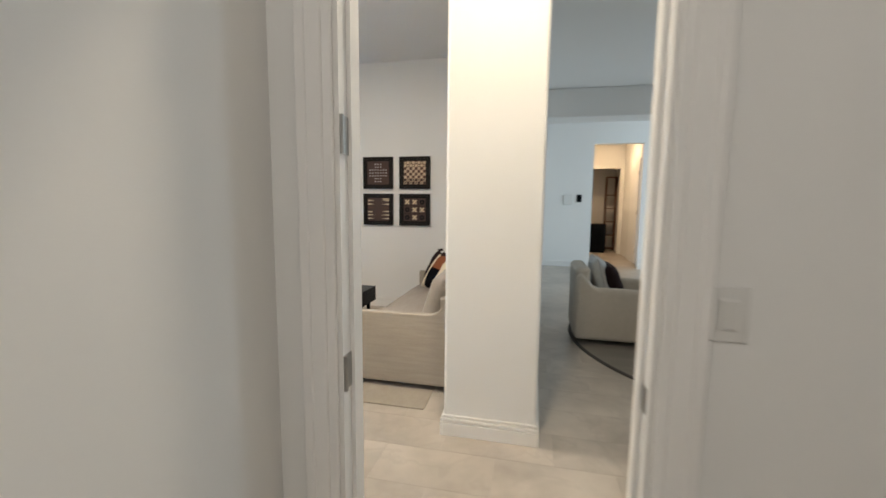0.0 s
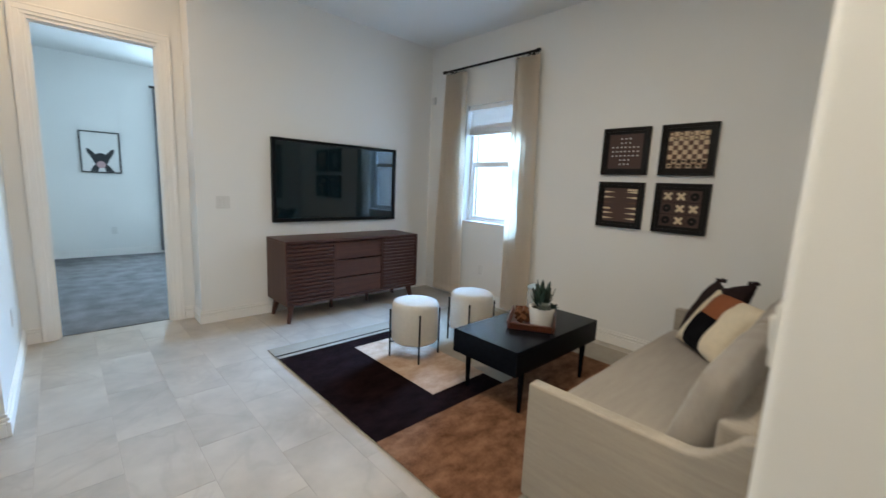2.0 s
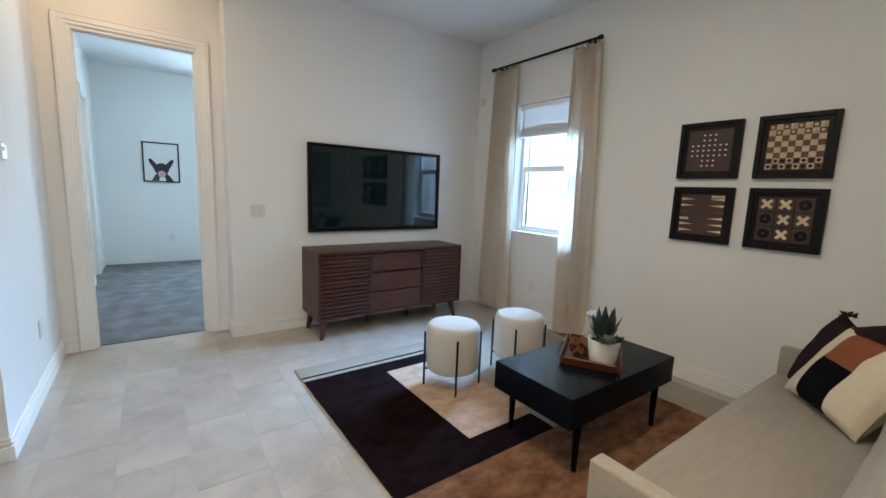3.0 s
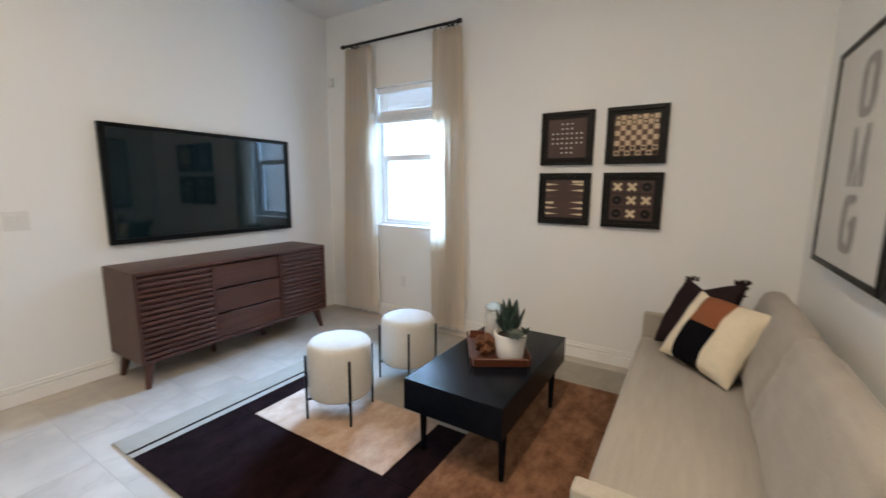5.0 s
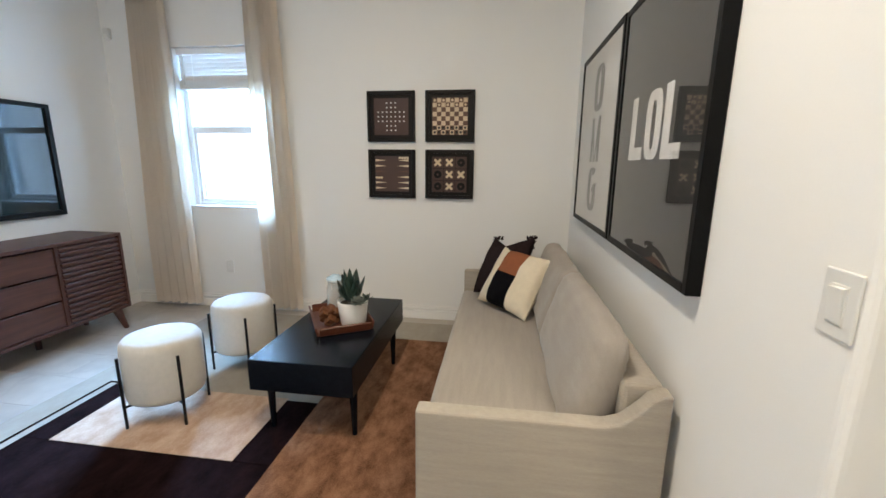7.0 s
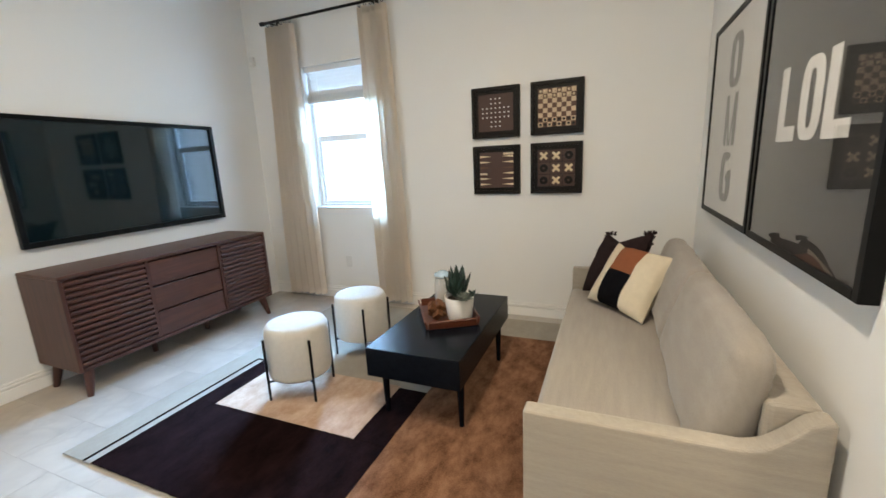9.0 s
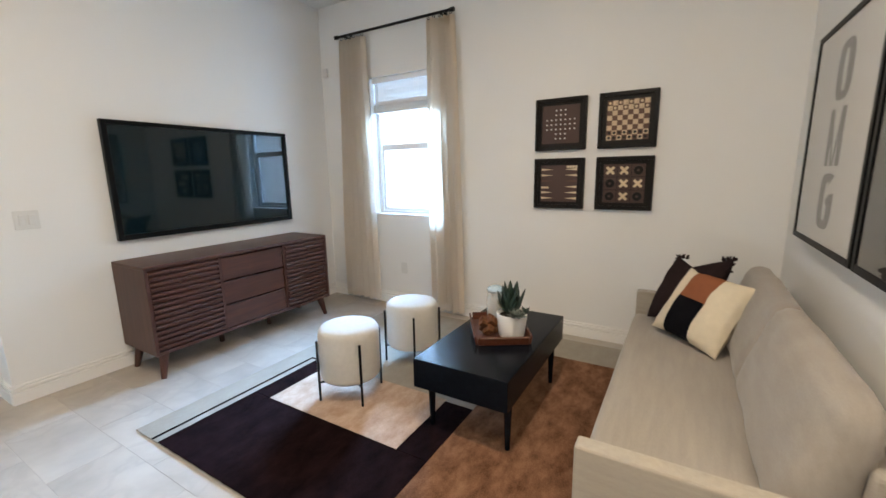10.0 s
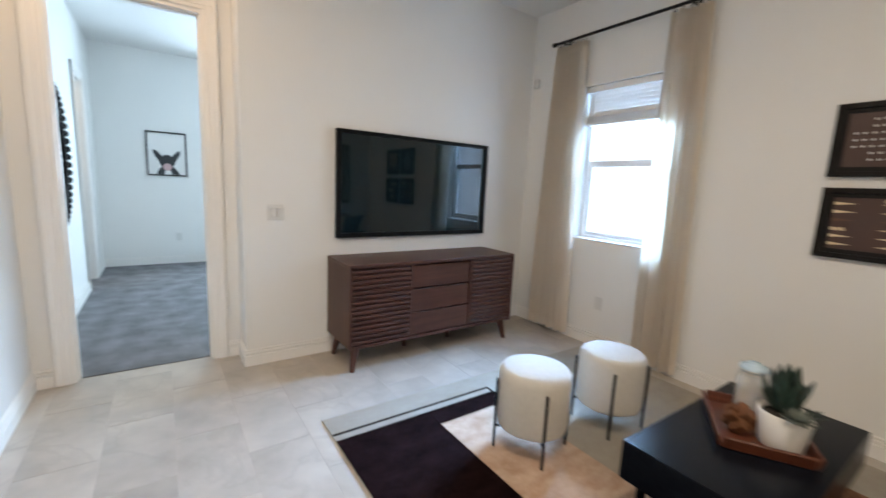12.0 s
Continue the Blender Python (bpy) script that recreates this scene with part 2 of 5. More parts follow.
def wall_with_hole(x0, x1, y0, y1, h, along, a, b, z0, z1):
    """Boxes of a wall with one opening from a to b along its length, z0 to z1 high."""
    rows = []
    if along == "x":
        rows += [(x0, a, y0, y1, 0, h), (b, x1, y0, y1, 0, h), (a, b, y0, y1, z1, h)]
        if z0 > 0:
            rows.append((a, b, y0, y1, 0, z0))
    else:
        rows += [(x0, x1, y0, a, 0, h), (x0, x1, b, y1, 0, h), (x0, x1, a, b, z1, h)]
        if z0 > 0:
            rows.append((x0, x1, a, b, 0, z0))
    return rows


# ---- the setting ----
H = 3.10
XW, YN, XS, YS = -4.78, 5.74, -0.692, 1.81      # faces of the television, window, sofa and doorway walls
XD, XE, YE = -5.03, -0.155, 3.0                # bedroom-door wall; living-room face and free end of the sofa wall
structure("wall_west", boxes((-5.15, XW, 2.99, YN, 0, H)), WALL, "white painted wall behind the television")
structure("wall_bedroom_door", boxes(*wall_with_hole(-5.15, XD, 1.69, 2.99, H, "y", 2.0, 2.81, 0, 2.475)), WALL, "white painted wall with an open doorway to the bedroom")
structure("wall_north", boxes(*wall_with_hole(-9.13, XS, YN, 5.95, H, "x", -4.12, -3.25, 0.95, 2.33)), WALL, "white painted wall with a narrow window")
structure("wall_sofa", boxes((XS, XE, YE, 10.1, 0, H), bevel=0.02, seg=4), WALL, "thick white painted wall behind the sofa")
structure("wall_south", boxes((-5.03, -3.52, 1.69, YS, 0, H), (-2.3, -0.69, 1.69, YS, 0, H), (0.07, 6.6, 1.69, YS, 0, H), (-0.69, 0.07, 1.69, YS, 2.44, H), (-3.52, -2.3, 1.69, YS, 2.7, H)), WALL, "white painted wall with a doorway and a passage")
structure("wall_passage", boxes((-3.64, -3.52, 0.2, 1.69, 0, H), (-3.64, -2.18, 0.08, 0.2, 0, H), (-2.3, -2.18, 0.2, 1.69, 0, H)), WALL, "white painted walls of a short passage")
structure("wall_small_room", boxes((-0.98, -0.86, -1.3, 1.69, 0, H), (-0.98, 1.52, -1.42, -1.3, 0, H), (1.4, 1.52, -1.3, 1.69, 0, H)), WALL, "white painted walls of the first room")
structure("wall_bedroom_west", boxes(*wall_with_hole(-9.25, -9.13, 1.67, YN, H, "y", 3.6, 5.1, 0.85, 2.35)), WALL, "white painted bedroom wall with a window")
structure("wall_bedroom_south", boxes(*wall_with_hole(-9.13, -5.15, 1.67, 1.79, H, "x", -8.35, -7.72, 0, 2.44)), WALL, "white painted bedroom wall with a second doorway")
structure("wall_closet", boxes((-8.6, -7.5, 0.4, 0.52, 0, H), (-8.6, -8.48, 0.52, 1.67, 0, H), (-7.62, -7.5, 0.52, 1.67, 0, H)), WALL, "white painted closet walls beyond the bedroom")
structure("wall_living_north", boxes(*wall_with_hole(XE, 4.3, 10.1, 10.25, H, "x", 1.0, 1.98, 0, 2.66)), WALL, "white painted far wall of the living room with a tall opening")
structure("wall_living_east", boxes((6.6, 6.75, 1.69, 2.9, 0, H), (6.6, 6.75, 8.3, 13, 0, H), (6.6, 6.75, 2.9, 8.3, 0, 0.3), (6.6, 6.75, 2.9, 8.3, 2.7, H), (4.3, 6.6, 13, 13.15, 0, H), (4.15, 4.3, 10.25, 13, 0, H)), WALL, "white painted living-room walls with large windows")
structure("wall_hall", boxes((0.75, 0.87, 10.25, 14.2, 0, H), (0.87, 2.3, 14.2, 14.32, 0, H), (2.18, 2.3, 10.25, 14.2, 0, H)), WALL, "cream walls of a lit hallway")
structure("wall_hall_inner", boxes((0.87, 1.06, 12.9, 13.02, 0, H), (2.08, 2.18, 12.9, 13.02, 0, H), (1.06, 2.08, 12.9, 13.02, 2.36, H)), WALL, "cream cross wall of the hallway with a doorway")
structure("ceiling", boxes((-9.3, XE, -1.45, 5.97, H, H + 0.15), (XE, 6.8, -1.45, 14.4, H, H + 0.15)), CEIL, "flat white ceiling", "ceiling")
structure("ceiling_beam", boxes((XE, 6.6, 7.35, 7.75, 2.68, H), bevel=0.01), CEIL, "white dropped ceiling beam across the living room", "beam")
structure("ground", boxes((-300, 300, -300, 300, -0.35, -0.16)), surface("pale_ground", (0.45, 0.40, 0.34), 0.95, vary=0.15, scale=0.6, fine=40), "pale gravel ground outside", "ground")
structure("floor", boxes((-5.09, XE, -1.45, 5.9, -0.15, -0.0012), (XE, 6.75, -1.45, 14.4, -0.15, -0.0012)), GROUT, "tan grout bed under the floor tiles", "floor")
structure("bedroom_carpet", boxes((-9.25, -5.09, 0.4, YN, -0.15, 0.006)), CARPET, "plush grey bedroom carpet", "carpet")


def skirting(name, runs):
    """Baseboards with a stepped, rounded top along runs (x0, y0, x1, y1, side x, side y)."""
    bm = bmesh.new()
    for x0, y0, x1, y1, nx, ny in runs:
        for d, z0, z1 in ((0.018, 0, 0.078), (0.007, 0.078, 0.088), (0.016, 0.088, 0.104), (0.005, 0.104, 0.110), (0.010, 0.110, 0.124)):
            xs, ys = sorted((x0, x1 + nx * d if nx else x1)), sorted((y0, y1 + ny * d if ny else y1))
            if nx:
                xs = sorted((x0, x0 + nx * d))
            if ny:
                ys = sorted((y0, y0 + ny * d))
            box(bm, xs[0], xs[1], ys[0], ys[1], z0, z1, bevel=0.002, seg=1)
    return structure(name, bm, TRIM, "white moulded baseboard", "baseboard")


skirting("baseboard", [
    (XW, 2.976, XW, YN, 1, 0), (XD, 2.99, XW, 2.99, 0, -1), (XD, 2.90, XD, 2.976, 1, 0), (XD, 1.824, XD, 1.91, 1, 0),
    (XW, YN, XS, YN, 0, -1), (XS, YE - 0.018, XS, YN, -1, 0), (XS, YE, XE, YE, 0, -1), (XE, YE - 0.018, XE, 10.1, 1, 0),
    (-5.03, YS, -3.506, YS, 0, 1), (-3.52, 0.2, -3.52, YS, 1, 0), (-2.3, YS, -0.78, YS, 0, 1), (0.16, YS, 6.6, YS, 0, 1)])
skirting("baseboard_far", [
    (XE, 10.1, 1.0, 10.1, 0, -1), (1.98, 10.1, 4.3, 10.1, 0, -1), (-9.13, 1.79, -9.13, YN, 1, 0), (-9.13, 1.79, -8.42, 1.79, 0, 1), (-7.65, 1.79, -5.15, 1.79, 0, 1)])


def door_frame(name, x0, x1, y0, y1, z, along, label):
    """Jamb lining and moulded casings on both sides of an opening (x0..x1 by y0..y1 is the hole)."""
    ob = thing(name, ((x0 + x1) / 2, (y0 + y1) / 2, 0), label, "door frame")
    ob["kind"] = "structure"
    cx, cy = (x0 + x1) / 2, (y0 + y1) / 2
    j, w = 0.018, 0.085
    if along == "y":      # the opening runs along y, the wall faces x
        part("jamb", boxes((x0 - cx, x1 - cx, y0 - cy, y0 - cy + j, 0, z), (x0 - cx, x1 - cx, y1 - cy - j, y1 - cy, 0, z), (x0 - cx, x1 - cx, y0 - cy + j, y1 - cy - j, z - j, z)), TRIM, ob)
        part("door_stop", boxes((-0.02, 0.02, y0 - cy + j, y0 - cy + j + 0.011, 0, z - j), (-0.02, 0.02, y1 - cy - j - 0.011, y1 - cy - j, 0, z - j), (-0.02, 0.02, y0 - cy + j + 0.011, y1 - cy - j - 0.011, z - j - 0.011, z - j)), TRIM, ob)
        for s, xx in ((-1, x0 - cx), (1, x1 - cx)):
            for a, b, t in ((0.006, w, 0.012), (0.03, w, 0.018), (0.07, w, 0.022)):
                xs = sorted((xx, xx + s * t))
                part("casing", boxes((*xs, y0 - cy - b, y0 - cy - a + 0.012, 0, z + a), (*xs, y1 - cy + a - 0.012, y1 - cy + b, 0, z + a), (*xs, y0 - cy - b, y1 - cy + b, z + a, z + b), bevel=0.003), TRIM, ob)
    else:
        part("jamb", boxes((x0 - cx, x0 - cx + j, y0 - cy, y1 - cy, 0, z), (x1 - cx - j, x1 - cx, y0 - cy, y1 - cy, 0, z), (x0 - cx + j, x1 - cx - j, y0 - cy, y1 - cy, z - j, z)), TRIM, ob)
        part("door_stop", boxes((x0 - cx + j, x0 - cx + j + 0.011, -0.015, 0.025, 0, z - j), (x1 - cx - j - 0.011, x1 - cx - j, -0.015, 0.025, 0, z - j), (x0 - cx + j + 0.011, x1 - cx - j - 0.011, -0.015, 0.025, z - j - 0.011, z - j)), TRIM, ob)
        for s, yy in ((-1, y0 - cy), (1, y1 - cy)):
            for a, b, t in ((0.006, w, 0.012), (0.03, w, 0.018), (0.07, w, 0.022)):
                ys = sorted((yy, yy + s * t))
                part("casing", boxes((x0 - cx - b, x0 - cx - a + 0.012, *ys, 0, z + a), (x1 - cx + a - 0.012, x1 - cx + b, *ys, 0, z + a), (x0 - cx - b, x1 - cx + b, *ys, z + a, z + b), bevel=0.003), TRIM, ob)
    return ob


door_frame("door_frame_1", -5.15, XD, 2.0, 2.81, 2.475, "y", "white moulded casing round the open bedroom doorway")
first = door_frame("door_frame_2", -0.69, 0.07, 1.69, YS, 2.44, "x", "white casing of the first doorway with nickel hinges")
door_frame("door_frame_3", -8.35, -7.72, 1.67, 1.79, 2.44, "x", "white casing of a second bedroom doorway")

# ---- floor tiles ----
TILE_X, TILE_Y, TILE_X0, TILE_Y0 = 0.61, 0.305, -3.11, 2.224


def tile_mesh(w, d):
    bm = bmesh.new()
    bmesh.ops.create_cube(bm, size=1, matrix=Matrix.LocRotScale((w / 2, d / 2, -0.004), None, (w, d, 0.008)))
    top = [e for e in bm.edges if all(v.co.z > -0.002 for v in e.verts)]
    bmesh.ops.bevel(bm, geom=top, offset=0.0004, segments=1, affect="EDGES")
    me = bpy.data.meshes.new("tile")
    bm.to_mesh(me)
    bm.free()
    me.materials.append(TILE)
    return me


def lay_tiles():
    floor = bpy.data.objects["floor"]
    whole = tile_mesh(TILE_X - 0.0016, TILE_Y - 0.0016)
    count = 0
    rest = bmesh.new()
    for k in range(-12, 40):
        for i in range(-5, 17):
            x, y = TILE_X0 + i * TILE_X + (k % 2) * TILE_X / 2, TILE_Y0 + k * TILE_Y
            x0, x1 = max(x, -5.088 if y < 5.7 else XE), min(x + TILE_X - 0.0016, 6.6)
            if x1 - x0 < 0.02:
                continue
            if x0 == x and x < -0.5 and 1.3 < y < 5.7 or x0 == x and x < 1.4 and 2.4 < y < 4.6:
                ob = new("tile", whole)
                ob.location, ob.parent = (x, y, 0), floor
            else:
                box(rest, x0, x1, y, y + TILE_Y - 0.0016, -0.008, 0)
    tagged(part("tile_field", rest, TILE, floor), kind="stuff")


# ---- window, blind, curtains ----
win = thing("window_1", (-3.685, 5.86, 0.95), "white vinyl single-hung window with bright daylight behind", "window")
win["kind"] = "structure"
W2 = 0.435
part("window_frame", boxes((-W2, -W2 + 0.045, -0.03, 0.05, 0, 1.38), (W2 - 0.045, W2, -0.03, 0.05, 0, 1.38), (-W2 + 0.045, W2 - 0.045, -0.03, 0.05, 0, 0.045), (-W2 + 0.045, W2 - 0.045, -0.03, 0.05, 1.335, 1.38), bevel=0.004), TRIM, win)
part("meeting_rail", boxes((-W2 + 0.045, W2 - 0.045, -0.02, 0.03, 0.672, 0.73), bevel=0.004), TRIM, win)
part("lower_sash", boxes((-W2 + 0.045, -W2 + 0.075, -0.015, 0.02, 0.045, 0.68), (W2 - 0.075, W2 - 0.045, -0.015, 0.02, 0.045, 0.68), (-W2 + 0.075, W2 - 0.075, -0.015, 0.02, 0.045, 0.08), bevel=0.003), TRIM, win)
part("window_sill", boxes((-W2, W2, -0.118, -0.03, 0.0, 0.018), bevel=0.005), TRIM, win)
for z0, z1 in ((0.08, 0.68), (0.725, 1.335)):
    pane = part("pane", boxes((-W2 + 0.045, W2 - 0.045, 0.004, 0.008, z0, z1)), GLASS, win)
    pane.visible_shadow = False

blind = thing("venetian_blind", (-3.685, 5.80, 2.33), "white faux-wood venetian blind drawn up at the window head", "blind")
part("head_rail", boxes((-0.425, 0.425, -0.03, 0.03, -0.055, -0.002), bevel=0.004), TRIM, blind)
for k in range(6):
    bm = bmesh.new()
    box(bm, -0.42, 0.42, -0.025, 0.025, -0.0015, 0.0015, bevel=0.001, seg=1)
    bmesh.ops.rotate(bm, verts=bm.verts, cent=(0, 0, 0), matrix=Matrix.Rotation(radians(-66 + 3 * math.sin(k * 2.1)), 3, "X"))
    bmesh.ops.translate(bm, verts=bm.verts, vec=(0, 0, -0.075 - 0.034 * k))
    part("slat", bm, TRIM, blind)
for k in range(8):
    part("stacked_slat", boxes((-0.42, 0.42, -0.025, 0.025, -0.315 + 0.007 * k, -0.311 + 0.007 * k)), TRIM, blind)
part("bottom_rail", boxes((-0.42, 0.42, -0.026, 0.026, -0.34, -0.318), bevel=0.003), TRIM, blind)
for x in (-0.28, 0.28):
    part("ladder_cord", rod(bmesh.new(), (x, -0.027, -0.33), (x, -0.027, -0.05), 0.0015, n=6), TRIM, blind)
part("tilt_wand", rod(bmesh.new(), (-0.36, -0.035, -0.05), (-0.36, -0.035, -0.30), 0.004, n=8), PLASTIC, blind)


def cloth_material():
    mat, t, b = nodes("curtain_cloth")
    for n in list(t.nodes):
        if n.name != "Material Output":
            t.nodes.remove(n)
    d, tr, mx = t.nodes.new("ShaderNodeBsdfDiffuse"), t.nodes.new("ShaderNodeBsdfTranslucent"), t.nodes.new("ShaderNodeMixShader")
    tc, mp, no = t.nodes.new("ShaderNodeTexCoord"), t.nodes.new("ShaderNodeMapping"), t.nodes.new("ShaderNodeTexNoise")
    mp.inputs["Scale"].default_value = (90, 90, 9)
    no.inputs["Scale"].default_value, no.inputs["Detail"].default_value = 3.0, 5
    ramp = t.nodes.new("ShaderNodeValToRGB")
    ramp.color_ramp.elements[0].color, ramp.color_ramp.elements[1].color = (0.88, 0.795, 0.70, 1), (0.96, 0.895, 0.81, 1)
    t.links.new(tc.outputs["Object"], mp.inputs[0])
    t.links.new(mp.outputs[0], no.inputs["Vector"])
    t.links.new(no.outputs["Fac"], ramp.inputs[0])
    t.links.new(ramp.outputs[0], d.inputs[0])
    tr.inputs[0].default_value = (0.82, 0.66, 0.45, 1)
    mx.inputs[0].default_value = 0.13
    t.links.new(d.outputs[0], mx.inputs[1])
    t.links.new(tr.outputs[0], mx.inputs[2])
    t.links.new(mx.outputs[0], t.nodes["Material Output"].inputs[0])
    return mat


CLOTH = cloth_material()


def curtain(name, x0t, x1t, x0b, x1b, y, z0, z1, folds, seed, label, material=CLOTH):
    rng = random.Random(seed)
    ob = thing(name, ((x0b + x1b) / 2, y, z0), label, "curtain", group="curtains")
    phases = [rng.uniform(0.65, 1.4) for _ in range(folds)]
    total = sum(phases)
    bm, cols, rows_n = bmesh.new(), folds * 12, 28
    grid = []
    for r in range(rows_n + 1):
        v = r / rows_n
        row = []
        for c in range(cols + 1):
            u = c / cols
            acc, s = 0.0, u * total
            for ph_i, ph in enumerate(phases):
                if s <= acc + ph or ph_i == folds - 1:
                    local = ph_i + (s - acc) / ph
                    break
                acc += ph
            a = local * math.tau
            amp = (0.072 + 0.016 * (1 - v)) * phases[int(min(local, folds - 1))]
            lean = 0.5 * math.sin(v * 2.2 + phases[int(min(local, folds - 1))] * 9)
            xt, xb = x0t + (x1t - x0t) * u, x0b + (x1b - x0b) * u
            flare = 1 - v ** 1.6
            x = xb * flare + xt * (1 - flare) + 0.009 * math.sin(a + lean) + 0.012 * math.sin(v * 3.1 + seed) * (1 - v)
            bulge = abs(math.sin(0.5 * a + 0.25 * lean * (1 - v))) ** 0.72
            yy = 0.5 * amp - amp * bulge + 0.006 * math.sin(v * 7 + u * 9 + seed)
            row.append(bm.verts.new((x - ob.location.x, yy, v * (z1 - z0))))
        grid.append(row)
    for p, q in zip(grid, grid[1:]):
        for c in range(cols):
            bm.faces.new((p[c], p[c + 1], q[c + 1], q[c]))
    bmesh.ops.solidify(bm, geom=bm.faces[:], thickness=0.002)
    part("cloth", bm, material, ob, smooth=True)
    for k in range(folds):
        u = (k + 0.5) / folds
        bm = bmesh.new()
        lathe(bm, [(0.017 + 0.003 * math.cos(q * math.tau / 8), 0.003 * math.sin(q * math.tau / 8)) for q in range(9)], 14)
        bmesh.ops.rotate(bm, verts=bm.verts, cent=(0, 0, 0), matrix=Matrix.Rotation(radians(90), 3, "Y"))
        bmesh.ops.translate(bm, verts=bm.verts, vec=(x0t + (x1t - x0t) * u - ob.location.x, 0, z1 - z0 + 0.022))
        part("ring", bm, BLACKMETAL, ob, smooth=True)
    return ob


curtain("curtain", -4.41, -4.09, -4.50, -4.04, 5.65, 0.05, 2.70, 6, 3, "cream linen curtain panel with soft pleats beside the window")
curtain("curtain", -3.375, -3.09, -3.385, -3.03, 5.65, 0.05, 2.70, 5, 8, "cream linen curtain panel glowing where the window light passes")
cr = thing("curtain_rod", (-3.775, 5.65, 2.742), "black metal curtain rod with end caps on brackets", "curtain rod")
part("pole", rod(bmesh.new(), (-0.66, 0, 0), (0.66, 0, 0), 0.0125), BLACKMETAL, cr, smooth=False)
for sx in (-1, 1):
    bm = bmesh.new()
    rod(bm, (sx * 0.655, 0, 0), (sx * 0.69, 0, 0), 0.019)
    part("finial", bm, BLACKMETAL, cr)
    bm = boxes((sx * 0.56 - 0.008, sx * 0.56 + 0.008, 0.0, 0.085, -0.02, -0.008), (sx * 0.56 - 0.014, sx * 0.56 + 0.014, 0.082, 0.09, -0.05, 0.03))
    part("bracket", bm, BLACKMETAL, cr)

# ---- television ----
tv = thing("television", (XW, 4.40, 0.94), "large black flat-screen television mounted on the wall", "television")
part("body", boxes((0.003, 0.032, -0.745, 0.745, 0.01, 0.835), bevel=0.004), BEZEL, tv)
part("bezel", boxes((0.012, 0.052, -0.753, -0.716, 0, 0.845), (0.012, 0.052, 0.716, 0.753, 0, 0.845), (0.012, 0.052, -0.716, 0.716, 0, 0.038), (0.012, 0.052, -0.716, 0.716, 0.815, 0.845), bevel=0.003), BEZEL, tv)
part("screen", boxes((0.030, 0.036, -0.7158, 0.7158, 0.0383, 0.8147)), SCREEN, tv, "glossy dark screen")

# ---- credenza ----
cd = thing("credenza", (-4.535, 4.385, 0), "dark walnut credenza with slatted doors and splayed legs", "sideboard")
part("top", boxes((-0.235, 0.235, -0.795, 0.795, 0.777, 0.80), bevel=0.003), WALNUT, cd)
for y in (-0.795, 0.773):
    part("side_panel", boxes((-0.235, 0.235, y, y + 0.022, 0.175, 0.777), bevel=0.002), WALNUT_UP, cd)
part("bottom", boxes((-0.235, 0.235, -0.773, 0.773, 0.175, 0.197), bevel=0.002), WALNUT, cd)
part("back", boxes((-0.235, -0.225, -0.773, 0.773, 0.197, 0.777)), WALNUT, cd)
for y in (-0.278, 0.304):
    part("divider", boxes((-0.225, 0.222, y - 0.011, y + 0.011, 0.197, 0.777)), WALNUT_UP, cd)
for y0, y1 in ((-0.771, -0.291), (0.317, 0.771)):
    door = part("door", boxes((0.190, 0.205, y0, y1, 0.2, 0.774)), WALNUT, cd)
    for k in range(15):
        z = 0.206 + k * 0.0379
        part("slat", boxes((0.205, 0.231, y0 + 0.002, y1 - 0.002, z, z + 0.024), bevel=0.004), WALNUT, door)
for k in range(3):
    z = 0.201 + k * 0.1915
    part("drawer_front", boxes((0.195, 0.216, -0.264, 0.290, z, z + 0.178), bevel=0.003), WALNUT, cd)
for x, y in ((0.19, -0.73), (0.19, 0.70), (-0.15, -0.73), (-0.15, 0.70)):
    bm = bmesh.new()
    rod(bm, (x + 0.03 * (1 if x > 0 else -0.6), y + (-0.036 if y < 0 else 0.036), 0), (x, y, 0.176), 0.017, 0.034, 14)
    part("leg", bm, WALNUT_UP, cd, smooth=False)
for y in (-0.18, 0.28):
    part("middle_leg", rod(bmesh.new(), (-0.05, y, 0), (-0.05, y, 0.176), 0.018, 0.022, 12), WALNUT_UP, cd)

# ---- coffee table ----
ct = thing("coffee_table", (-2.162, 4.452, 0.013), "black wooden coffee table with tapered legs on the rug", "coffee table")
part("body", boxes((-0.26, 0.26, -0.493, 0.493, 0.275, 0.432), bevel=0.004, seg=2), BLACKWOOD, ct)
for x in (-0.225, 0.215):
    for y in (-0.37, 0.385):
        part("leg", rod(bmesh.new(), (x, y, 0), (x, y, 0.276), 0.013, 0.022, 16), BLACKWOOD, ct)

# ---- stools ----


def stool(at, turn, label):
    st = thing("stool", at, label, "stool", turn, "round stools")
    part("cushion", lathe(bmesh.new(), [(0, 0.125), (0.165, 0.125), (0.180, 0.135), (0.186, 0.155), (0.187, 0.40), (0.184, 0.43), (0.172, 0.448), (0.15, 0.456), (0, 0.460)], 56), BOUCLE, st, smooth=True)
    for k in range(4):
        a = k * math.pi / 2
        c, s = math.cos(a), math.sin(a)
        bm = rod(bmesh.new(), (0.200 * c, 0.200 * s, 0), (0.200 * c, 0.200 * s, 0.388), 0.0075, n=10)
        part("leg", bm, BLACKMETAL, st)
        bm = rod(bmesh.new(), (0, 0, 0.118), (0.200 * c, 0.200 * s, 0.118), 0.0065, n=8)
        part("brace", bm, BLACKMETAL, st)
    return st


stool((-3.02, 4.118, 0.013), -119, "round cream boucle stool with thin black legs on the rug")
stool((-2.945, 4.70, 0.013), -52, "round cream boucle stool with thin black legs near the window")

# ---- rug ----


